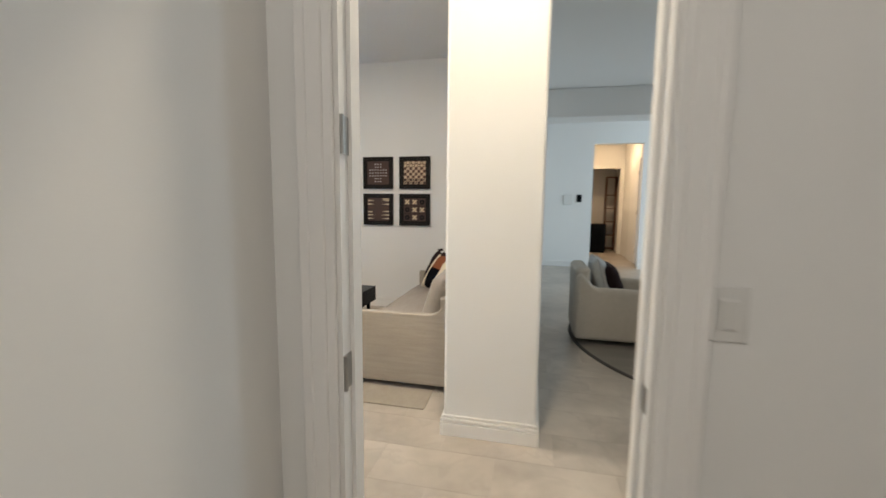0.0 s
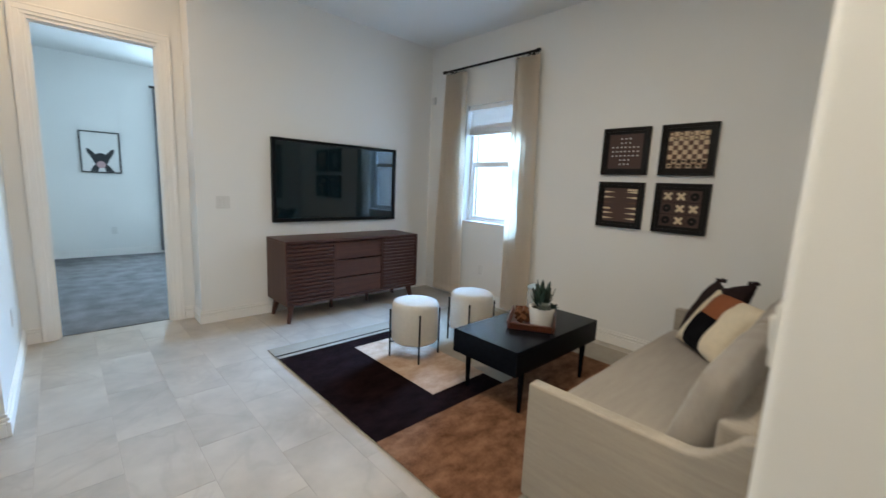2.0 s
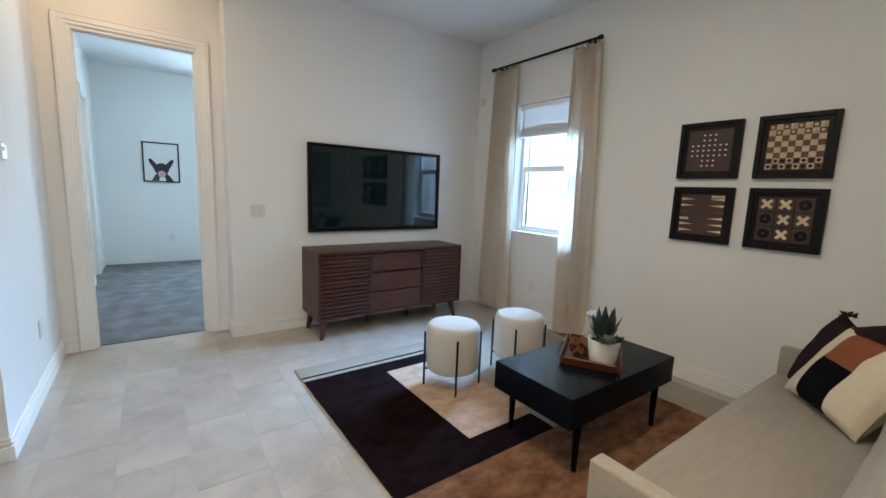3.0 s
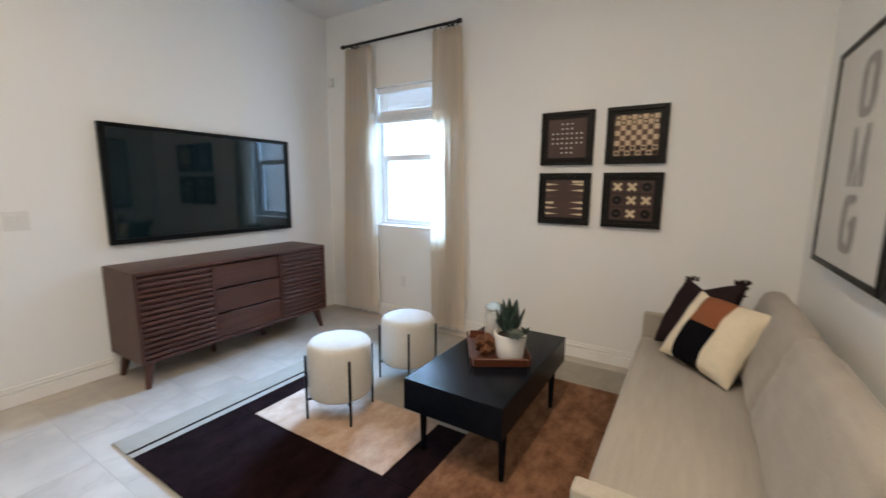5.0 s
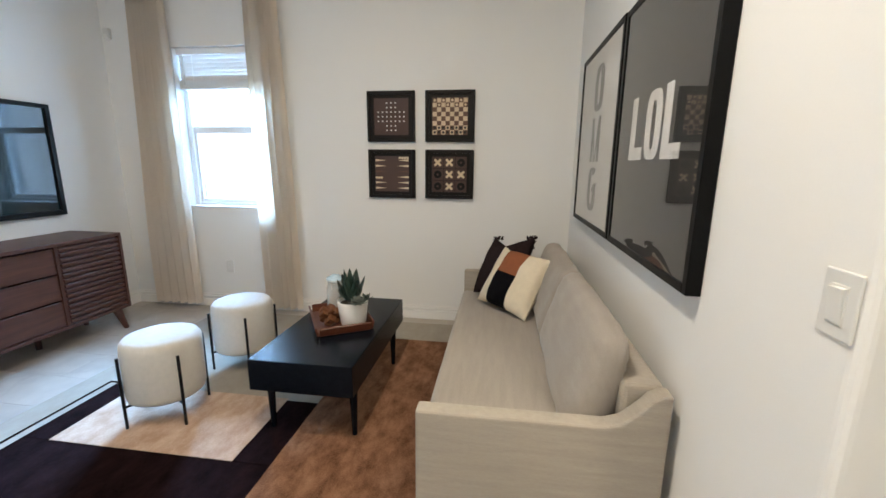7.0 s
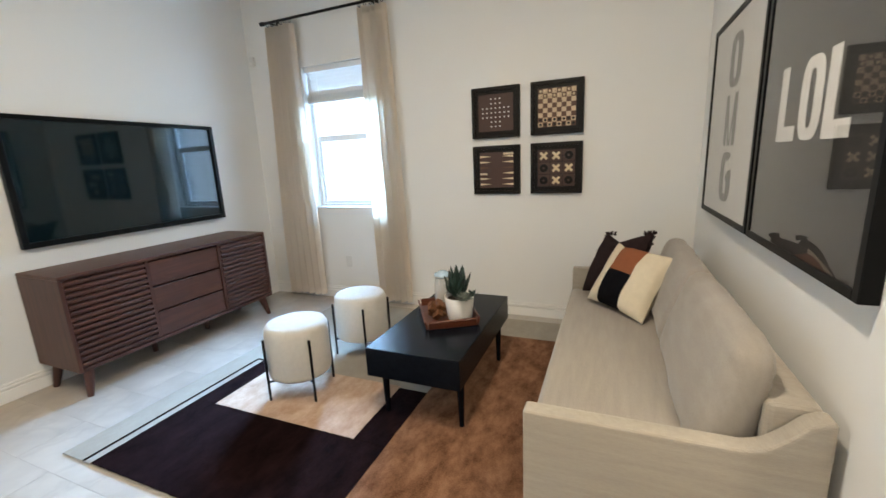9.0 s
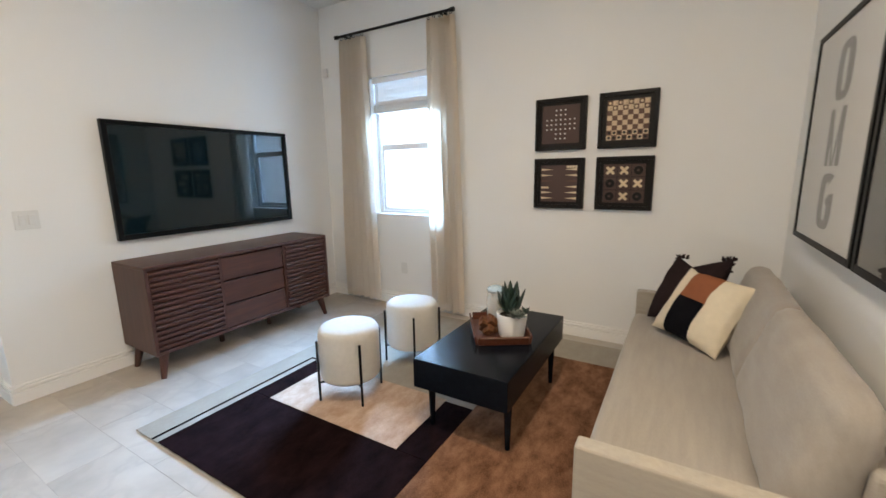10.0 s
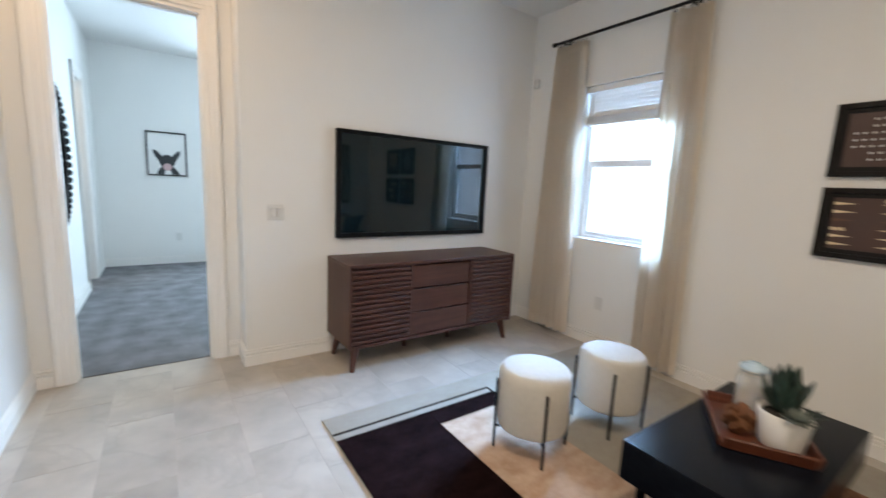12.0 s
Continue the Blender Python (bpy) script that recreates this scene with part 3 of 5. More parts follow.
def pile(name, low, high):
    """Cut pile with soft swept patches, brushed light and dark."""
    mat = surface(name, low, 0.96, fine=330, bump=0.7, spec=0.03, sheen=0.0)
    t = mat.node_tree
    tc, mp = t.nodes.new("ShaderNodeTexCoord"), t.nodes.new("ShaderNodeMapping")
    mp.inputs["Scale"].default_value = (11, 6, 1)
    mp.inputs["Rotation"].default_value = (0, 0, 0.1)
    n1, n2 = t.nodes.new("ShaderNodeTexNoise"), t.nodes.new("ShaderNodeTexNoise")
    n1.inputs["Scale"].default_value, n1.inputs["Detail"].default_value, n1.inputs["Distortion"].default_value = 1.0, 10, 0.15
    n1.inputs["Roughness"].default_value = 0.70
    n2.inputs["Scale"].default_value, n2.inputs["Detail"].default_value = 160, 2
    t.links.new(tc.outputs["Object"], mp.inputs[0])
    t.links.new(mp.outputs[0], n1.inputs["Vector"])
    t.links.new(tc.outputs["Object"], n2.inputs["Vector"])
    m = t.nodes.new("ShaderNodeMath")
    m.operation = "MULTIPLY_ADD"
    m.inputs[1].default_value = 0.30
    t.links.new(n2.outputs["Fac"], m.inputs[0])
    t.links.new(n1.outputs["Fac"], m.inputs[2])
    r = t.nodes.new("ShaderNodeValToRGB")
    r.color_ramp.elements[0].position, r.color_ramp.elements[1].position = 0.46, 0.90
    r.color_ramp.elements[0].color, r.color_ramp.elements[1].color = (*low, 1), (*high, 1)
    t.links.new(m.outputs[0], r.inputs[0])
    t.links.new(r.outputs[0], t.nodes["Principled BSDF"].inputs["Base Color"])
    return mat


rug = thing("area_rug", (-2.35, 4.40, 0), "low-pile rug with brown, tan, rust and beige blocks", "rug")
RX, RY = -2.35, 4.40


def rug_block(name, x0, x1, y0, y1, z, material, label):
    """A carved block of pile whose cut edge wavers by a few millimetres."""
    bm, w, d = bmesh.new(), x1 - x0, y1 - y0
    nx, ny = max(2, int(w / 0.025)), max(2, int(d / 0.025))
    ring = [(x0 + w * k / nx, y0) for k in range(nx)] + [(x1, y0 + d * k / ny) for k in range(ny)] + [(x1 - w * k / nx, y1) for k in range(nx)] + [(x0, y1 - d * k / ny) for k in range(ny)]
    amp = 0.0025 if min(w, d) > 0.05 else 0.0012
    ring = [(x + amp * noise.noise((x * 37, y * 37, 1.0)), y + amp * noise.noise((x * 37, y * 37, 7.0))) for x, y in ring]
    low = [bm.verts.new((x - RX, y - RY, 0.0085)) for x, y in ring]
    top = [bm.verts.new((x - RX + (0.0015 if x < (x0 + x1) / 2 else -0.0015), y - RY + (0.0015 if y < (y0 + y1) / 2 else -0.0015), z)) for x, y in ring]
    bm.faces.new(top)
    for k in range(len(ring)):
        j = (k + 1) % len(ring)
        bm.faces.new((low[k], low[j], top[j], top[k]))
    part(name, bm, material, rug, label)


RUST, DARK = pile("rust_pile", (0.105, 0.042, 0.022), (0.37, 0.20, 0.12)), pile("dark_brown_pile", (0.003, 0.0013, 0.0014), (0.021, 0.0095, 0.0105))
TAN, BEIGE = pile("tan_pile", (0.42, 0.27, 0.18), (0.68, 0.52, 0.42)), pile("beige_pile", (0.34, 0.30, 0.25), (0.41, 0.37, 0.315))
part("field", boxes((-3.81 - RX, -0.88 - RX, 3.235 - RY, 5.60 - RY, 0.0004, 0.008), bevel=0.002), BEIGE, rug, "beige field")
for nm, x0, x1, y0, y1, mt, lb in (("dark_block", -3.575, -2.252, 3.237, 3.81, DARK, "dark brown block"), ("dark_strip", -3.575, -3.425, 3.81, 4.33, DARK, "dark brown strip"),
                                   ("dark_strip", -2.44, -2.252, 3.81, 4.31, DARK, "dark brown strip"), ("tan_block", -3.425, -2.44, 3.81, 4.33, TAN, "pale tan block"),
                                   ("rust_block", -2.252, -1.52, 3.237, 5.24, RUST, "mottled rust block"), ("thin_line", -3.64, -3.625, 3.237, 4.345, DARK, "thin dark line"), ("thin_line", -3.625, -3.50, 4.331, 4.345, DARK, "thin dark line")):
    rug_block(nm, x0, x1, y0, y1, 0.0125, mt, lb)

# ---- soft things ----


def puff(w, h, t, pick=None, n=26, pinch=0.07, seed=0, crease=0.006, chop=0.0):
    """A stuffed cushion lying in the local xz plane, or the part of its cover that pick(u, v) chooses."""
    bm = bmesh.new()
    for side in (-1, 1):
        grid = {}
        for i in range(n + 1):
            for k in range(n + 1):
                u, v = 2 * i / n - 1, 2 * k / n - 1
                body = ((1 - abs(u) ** 3.2) * (1 - abs(v) ** 3.2)) ** 0.5
                x = w / 2 * u * (1 - pinch * (1 - abs(v) ** 2) * abs(u) ** 2 + 0)
                z = h / 2 * v * (1 - pinch * (1 - abs(u) ** 2) * abs(v) ** 2 + 0)
                z -= chop * (1 - abs(u) ** 0.9) * max(0, v) ** 2
                wob = crease * noise.noise((u * 2.3 + seed, v * 2.3, side * 3.1)) * 2
                y = side * (t / 2 * body) + wob * body + side * 0.003
                grid[i, k] = bm.verts.new((x, y, z))
        for i in range(n):
            for k in range(n):
                u, v = 2 * (i + 0.5) / n - 1, 2 * (k + 0.5) / n - 1
                if pick is None or pick(u, v, side):
                    bm.faces.new((grid[i, k], grid[i + 1, k], grid[i + 1, k + 1], grid[i, k + 1]))
    bmesh.ops.remove_doubles(bm, verts=bm.verts, dist=0.0002)
    loose = [v for v in bm.verts if not v.link_faces]
    bmesh.ops.delete(bm, geom=loose, context="VERTS")
    return bm


# ---- sofa ----
sf = thing("sofa", (-1.115, 4.45, 0), "light taupe linen sofa with low track arms and loose back cushions", "sofa")


def extrude_profile(points, y0, y1, bevel):
    bm = bmesh.new()
    f = bm.faces.new([bm.verts.new((x, y0, z)) for x, z in points])
    ex = bmesh.ops.extrude_face_region(bm, geom=[f])
    bmesh.ops.translate(bm, verts=[v for v in ex["geom"] if isinstance(v, bmesh.types.BMVert)], vec=(0, y1 - y0, 0))
    bmesh.ops.recalc_face_normals(bm, faces=bm.faces)
    bmesh.ops.bevel(bm, geom=bm.edges[:], offset=bevel, segments=3, affect="EDGES", profile=0.6)
    return bm


ARM = [(-0.395, 0.045), (0.393, 0.045), (0.393, 0.69), (0.365, 0.688), (0.335, 0.672), (0.300, 0.630), (0.255, 0.588), (0.21, 0.572), (-0.395, 0.568)]
for y in (-0.95, 0.884):
    part("arm", extrude_profile(ARM, y, y + 0.066, 0.012), LINEN, sf)
part("back_panel", boxes((0.262, 0.393, -0.881, 0.881, 0.05, 0.688), bevel=0.02, seg=3), LINEN, sf)
part("base", boxes((-0.385, 0.26, -0.881, 0.881, 0.045, 0.27), bevel=0.012, seg=2), LINEN, sf)
seat = boxes((-0.40, 0.258, -0.880, 0.880, 0.272, 0.420), bevel=0.035, seg=4)
bmesh.ops.subdivide_edges(seat, edges=[e for e in seat.edges if e.calc_length() > 0.1], cuts=24, use_grid_fill=True)
for v in seat.verts:
    if v.co.z > 0.35:
        v.co.z += 0.010 * (1 - (v.co.y / 0.88) ** 2) + 0.006 * noise.noise((v.co.x * 4, v.co.y * 3, 2.0)) + 0.003 * noise.noise((v.co.x * 14, v.co.y * 9, 5.0))
part("seat_cushion", seat, LINEN_SEAT, sf, smooth=True)

def soft_block(w, d, h, bevel, seed):
    """A plump boxed cushion with rounded edges and slight dents."""
    bm = bmesh.new()
    box(bm, -w / 2, w / 2, -d / 2, d / 2, -h / 2, h / 2, bevel=bevel, seg=5)
    bmesh.ops.subdivide_edges(bm, edges=[e for e in bm.edges if e.calc_length() > 0.1], cuts=26, use_grid_fill=True)
    for v in bm.verts:
        u, q = 2 * v.co.y / d, 2 * v.co.z / h
        v.co.x *= 1 + 0.28 * (1 - min(1, u * u)) * (1 - min(1, q * q)) - 0.10
        if v.co.x > 0:
            v.co.x *= 1 - 0.6 * q
        v.co.z += 0.012 * (1 - u * u) * (1 if v.co.z > 0 else 0)
        v.co += Vector(noise.noise_vector((v.co.x * 9 + seed, v.co.y * 7, v.co.z * 9))) * 0.007
        edge = max(0.0, abs(u) - 0.5) * 2
        fold = noise.noise((v.co.y * 16 + seed, v.co.z * 42 + v.co.y * 20, v.co.x * 30))
        v.co.x += 0.006 * (1 - abs(u)) * noise.noise((v.co.y * 5 + seed, v.co.z * 11, 4.0))
        v.co += Vector((-1 if v.co.x < 0 else 1, 0, 0.3)) * 0.010 * edge * (0.5 - abs(fold))
    return bm


for y, tip in ((-0.425, 17), (0.425, 17)):
    bm = soft_block(0.152, 0.880, 0.43, 0.065, y * 5)
    bmesh.ops.rotate(bm, verts=bm.verts, cent=(0, 0, 0), matrix=Matrix.Rotation(radians(tip), 3, "Y"))
    bmesh.ops.translate(bm, verts=bm.verts, vec=(0.207, y, 0.612))
    part("back_cushion", bm, LINEN_SEAT, sf, smooth=True)
for x in (-0.34, 0.34):
    for y in (-0.88, 0.88):
        part("foot", rod(bmesh.new(), (x, y, 0.013), (x, y, 0.05), 0.02, 0.024, 12), FRAMEBLACK, sf)

CREAM = surface("cream_woven", (0.74, 0.64, 0.48), 0.95, vary=0.06, scale=30, fine=500, bump=0.5, spec=0.1, sheen=0.2)
RUSTCLOTH = surface("rust_woven", (0.27, 0.095, 0.045), 0.95, vary=0.08, scale=30, fine=500, bump=0.5, spec=0.1)
BLACKCLOTH = surface("black_woven", (0.004, 0.004, 0.006), 0.95, vary=0.1, scale=30, fine=500, bump=0.4, spec=0.1)
BROWNCLOTH = surface("dark_brown_woven", (0.027, 0.017, 0.018), 0.92, vary=0.2, scale=30, fine=500, bump=0.5, spec=0.05)

pl = thing("dark_pillow", (-1.07, 5.14, 0.425), "dark brown throw pillow with tufted corners on the sofa", "pillow")
pl.matrix_world = pose(-1.222, 5.115, 0.668, -31.6, -9.8, -53.4)
part("cover", puff(0.445, 0.445, 0.15, seed=3, chop=0.075), BROWNCLOTH, pl, smooth=True)
for sx in (-1, 1):
    bm = bmesh.new()
    rng = random.Random(5 + sx)
    for k in range(26):
        d = Vector((sx * rng.uniform(-0.1, 1), rng.uniform(-0.7, 0.7), rng.uniform(-0.1, 1))).normalized()
        root = Vector((sx * (0.214 - 0.035 * (k % 3) * (k % 2)), 0, 0.214 - 0.035 * (k % 3) * (1 - k % 2)))
        rod(bm, root, root + d * rng.uniform(0.018, 0.03), 0.008, 0.004, 6)
    part("tassel", bm, BROWNCLOTH, pl)
pb = thing("block_pillow", (-1.1, 4.98, 0.425), "cream throw pillow with rust and black blocks on the sofa", "pillow")
pb.matrix_world = pose(-1.145, 4.912, 0.622, -34.1, 4.1, -43.4)
part("cream_panel", puff(0.42, 0.42, 0.16, lambda u, v, s: u < -0.53 or u > 0.20 or s > 0), CREAM, pb, smooth=True)
part("rust_panel", puff(0.42, 0.42, 0.16, lambda u, v, s: -0.53 <= u <= 0.20 and v >= 0.05 and s < 0), RUSTCLOTH, pb, "rust brown woven panel", smooth=True)
part("black_panel", puff(0.42, 0.42, 0.16, lambda u, v, s: -0.53 <= u <= 0.20 and v < 0.05 and s < 0), BLACKCLOTH, pb, "black woven panel", smooth=True)

# ---- game-board pictures ----
LEATHER = surface("brown_leather", (0.060, 0.026, 0.018), 0.5, vary=0.10, scale=12, fine=260, bump=0.2)
DARKSQ = surface("brown_square", (0.105, 0.045, 0.024), 0.5, vary=0.1, fine=200, bump=0.1)
LIGHTSQ = surface("cream_square", (0.60, 0.45, 0.30), 0.5, vary=0.08, fine=200, bump=0.1)
IVORY = surface("ivory_inlay", (0.70, 0.56, 0.36), 0.45, vary=0.06, bump=0.05)
BLACKFRAME2 = surface("black_brown_frame", (0.008, 0.006, 0.005), 0.45, vary=0.15, bump=0.05, spec=0.2)


def board(x, z, label):
    """A square dark frame, 40 cm wide, its back on the window wall; its local y points out of the wall."""
    ob = thing("game_board", (x, YN - 0.002, z), label, "framed game board", group="four framed game boards")
    ob.rotation_euler = (0, 0, math.pi)
    part("frame", boxes((-0.2, -0.17, 0, 0.036, -0.2, 0.2), (0.17, 0.2, 0, 0.036, -0.2, 0.2), (-0.17, 0.17, 0, 0.036, -0.2, -0.17), (-0.17, 0.17, 0, 0.036, 0.17, 0.2), bevel=0.003), BLACKFRAME2, ob)
    part("mat_border", boxes((-0.17, -0.146, 0, 0.022, -0.17, 0.17), (0.146, 0.17, 0, 0.022, -0.17, 0.17), (-0.146, 0.146, 0, 0.022, -0.17, -0.146), (-0.146, 0.146, 0, 0.022, 0.146, 0.17)), BLACKFRAME2, ob)
    return ob


def disc(bm, x, z, r, y0, y1, n=12):
    return rod(bm, (x, y0, z), (x, y1, z), r, r * 0.85, n)


BX0, BX1, BZ0, BZ1 = -2.172, -1.685, 1.28, 1.742
b1 = board(BX0, BZ1, "framed peg solitaire board with cream pegs")
part("panel", boxes((-0.146, 0.146, 0.002, 0.016, -0.146, 0.146)), LEATHER, b1)
for i in range(7):
    for k in range(7):
        if 2 <= i <= 4 or 2 <= k <= 4:
            part("peg", disc(bmesh.new(), (i - 3) * 0.036, (k - 3) * 0.036, 0.0066, 0.016, 0.027, 10), CERAMIC, b1)
b2 = board(BX1, BZ1, "framed chess board with cream and brown squares and pieces")
part("panel", boxes((-0.146, 0.146, 0.002, 0.014, -0.146, 0.146)), LEATHER, b2)
for i in range(8):
    for k in range(8):
        q = 0.0355
        x, z = (i - 3.5) * q, (k - 3.5) * q
        light = (i + k) % 2
        part("square", boxes((x - q / 2 + 0.0003, x + q / 2 - 0.0003, 0.014, 0.0165, z - q / 2 + 0.0003, z + q / 2 - 0.0003)), LIGHTSQ if light else DARKSQ, b2)
        if k in (0, 1, 6, 7):
            bm = disc(bmesh.new(), x, z, 0.0105, 0.0165, 0.026)
            disc(bm, x, z, 0.006, 0.026, 0.036)
            part("chess_piece", bm, BLACKFRAME2 if k < 2 else IVORY, b2)
b3 = board(BX0, BZ0, "framed backgammon board with cream points and counters")
part("panel", boxes((-0.146, 0.146, 0.002, 0.016, -0.146, 0.146)), LEATHER, b3)
for side in (-1, 1):
    for k in range(6):
        if k == 2 and side == 1:
            continue
        z = -0.118 + k * 0.046
        bm = bmesh.new()
        vs = [bm.verts.new(p) for p in ((side * 0.142, 0.0175, z - 0.009), (side * 0.142, 0.0175, z + 0.009), (side * 0.046, 0.0175, z))]
        f = bm.faces.new(vs)
        ex = bmesh.ops.extrude_face_region(bm, geom=[f])
        bmesh.ops.translate(bm, verts=[v for v in ex["geom"] if isinstance(v, bmesh.types.BMVert)], vec=(0, -0.0015, 0))
        part("point", bm, IVORY if k != 3 else DARKSQ, b3)
for side, z, n in ((-1, 0.132, 4), (1, -0.032, 3)):
    for k in range(n):
        part("counter", disc(bmesh.new(), side * (0.134 - 0.0215 * k), z, 0.0105, 0.016, 0.026), IVORY, b3)
b4 = board(BX1, BZ0, "framed noughts and crosses board with cream crosses")
part("panel", boxes((-0.146, 0.146, 0.002, 0.013, -0.146, 0.146)), BLACKFRAME2, b4)
GRID = ["XX.", "OXX", "OXO"]
for r in range(3):
    for c in range(3):
        x, z = (1 - c) * 0.097, (1 - r) * 0.097
        part("cell", boxes((x - 0.0465, x + 0.0465, 0.013, 0.017, z - 0.0465, z + 0.0465), bevel=0.001), LEATHER, b4)
        if GRID[r][c] == "X":
            bm = bmesh.new()
            for a in (45, -45):
                b = boxes((-0.037, 0.037, 0.017, 0.025, -0.0095, 0.0095), bevel=0.002)
                bmesh.ops.rotate(b, verts=b.verts, cent=(0, 0, 0), matrix=Matrix.Rotation(radians(a), 3, "Y"))
                bmesh.ops.translate(b, verts=b.verts, vec=(x, 0.0004 * (a > 0), z))
                tmp = bpy.data.meshes.new("tmp")
                b.to_mesh(tmp)
                b.free()
                bm.from_mesh(tmp)
                bpy.data.meshes.remove(tmp)
            part("cross", bm, IVORY, b4)
        else:
            bm = bmesh.new()
            lathe(bm, [(0.009, 0), (0.009, 0.005), (0.026, 0.006), (0.032, 0.004), (0.033, 0), (0.009, 0)], 24)
            bmesh.ops.rotate(bm, verts=bm.verts, cent=(0, 0, 0), matrix=Matrix.Rotation(radians(-90), 3, "X"))
            bmesh.ops.translate(bm, verts=bm.verts, vec=(x, 0.017, z))
            part("ring", bm, BLACKFRAME2, b4)

# ---- lettered posters on the sofa wall ----
PAPER = surface("poster_paper", (0.76, 0.75, 0.73), 0.6, vary=0.015, bump=0.01)
CHARCOAL = surface("poster_charcoal", (0.030, 0.028, 0.028), 0.5, vary=0.04, bump=0.01)
GREYINK = surface("grey_ink", (0.04, 0.039, 0.038), 0.6, vary=0.03, bump=0)
WHITEINK = surface("white_ink", (0.80, 0.79, 0.78), 0.6, vary=0.01, bump=0)


def letter(ch, w, h, d):
    """A heavy condensed capital of exact width and height, drawn in the local yz plane and facing -x."""
    s, q = 0.36 * w, 0.20 * h

    def outline(sx, sz, n=40, p=3.4):
        return [(sx * math.copysign(abs(math.cos(a)) ** (2 / p), math.cos(a)), sz * math.copysign(abs(math.sin(a)) ** (2 / p), math.sin(a))) for a in (k * math.tau / n for k in range(n))]

    bm = bmesh.new()
    quads = []
    if ch in "OG":
        outer, inner = outline(w / 2, h / 2), outline(w / 2 - s, h / 2 - 0.15 * h)
        n = len(outer)
        for k in range(n):
            if ch == "G" and 1 <= k < 6:
                continue
            m = (k + 1) % n
            quads.append((outer[k], outer[m], inner[m], inner[k]))
        if ch == "G":
            quads.append(((0.02 * w, -0.06 * h), (w / 2, -0.06 * h), (w / 2, 0.06 * h), (0.02 * w, 0.06 * h)))
    elif ch == "L":
        quads += [((-w / 2, -h / 2), (-w / 2 + s * 1.1, -h / 2), (-w / 2 + s * 1.1, h / 2), (-w / 2, h / 2)), ((-w / 2 + s * 1.1, -h / 2), (w / 2, -h / 2), (w / 2, -h / 2 + q), (-w / 2 + s * 1.1, -h / 2 + q))]
    else:
        t = 0.24 * w
        quads += [((-w / 2, -h / 2), (-w / 2 + t, -h / 2), (-w / 2 + t, h / 2), (-w / 2, h / 2)), ((w / 2 - t, -h / 2), (w / 2, -h / 2), (w / 2, h / 2), (w / 2 - t, h / 2)),
                  ((-w / 2 + t, h / 2), (-w / 2 + t, 0.02 * h), (-0.10 * w, -h / 2), (0, -h / 2)), ((w / 2 - t, h / 2), (0, -h / 2), (0.10 * w, -h / 2), (w / 2 - t, 0.02 * h))]
    for quad in quads:
        front = [bm.verts.new((-d / 2, -y, z)) for y, z in quad]
        back = [bm.verts.new((d / 2, -y, z)) for y, z in quad]
        bm.faces.new(front)
        bm.faces.new(back[::-1])
        for a in range(4):
            bm.faces.new((front[a], front[(a + 1) % 4], back[(a + 1) % 4], back[a]))
    bmesh.ops.remove_doubles(bm, verts=bm.verts, dist=1e-5)
    return bm


def poster(name, y0, y1, z0, z1, paper, label):
    cy, cz, hy, hz = (y0 + y1) / 2, (z0 + z1) / 2, (y1 - y0) / 2, (z1 - z0) / 2
    ob = thing(name, (XS - 0.024, cy, cz), label, "framed poster", group="framed posters")
    b = 0.023
    for name_p, y_a, y_b, z_a, z_b in (("side_rail", -hy, -hy + 0.028, -hz, hz), ("side_rail", hy - 0.028, hy, -hz, hz), ("bottom_rail", -hy + 0.0285, hy - 0.0285, -hz, -hz + 0.028), ("top_rail", -hy + 0.0285, hy - 0.0285, hz - 0.028, hz)):
        part(name_p, boxes((-0.019, b, y_a, y_b, z_a, z_b), bevel=0.002), FRAMEBLACK, ob)
    part("print", boxes((-0.010, -0.004, -hy + 0.028, hy - 0.028, -hz + 0.028, hz - 0.028)), paper, ob)
    return ob


def glaze(ob, hy, hz):
    g = part("glazing", boxes((-0.0145, -0.0125, -hy + 0.0285, hy - 0.0285, -hz + 0.0285, hz - 0.0285)), PICTUREGLASS, ob)
    g.visible_shadow = False


lol = poster("framed_poster", 3.50, 4.375, 1.005, 2.02, CHARCOAL, "black framed charcoal poster lettered LOL in white")
for k, ch in enumerate("LOL"):
    bm = letter(ch, 0.152, 0.243, 0.001)
    bmesh.ops.translate(bm, verts=bm.verts, vec=(-0.0108, (1 - k) * 0.174 - 0.012, -0.006))
    part("letter", bm, WHITEINK, lol, "white letter " + ch)
glaze(lol, 0.4375, 0.5075)
omg = poster("framed_poster", 4.40, 5.34, 1.005, 2.03, PAPER, "black framed white poster lettered OMG in grey")
for k, ch in enumerate("OMG"):
    bm = letter(ch, 0.21, 0.25, 0.001)
    bmesh.ops.translate(bm, verts=bm.verts, vec=(-0.0108, -0.02, (1 - k) * 0.283 - 0.008))
    part("letter", bm, GREYINK, omg, "grey letter " + ch)
glaze(omg, 0.47, 0.5125)

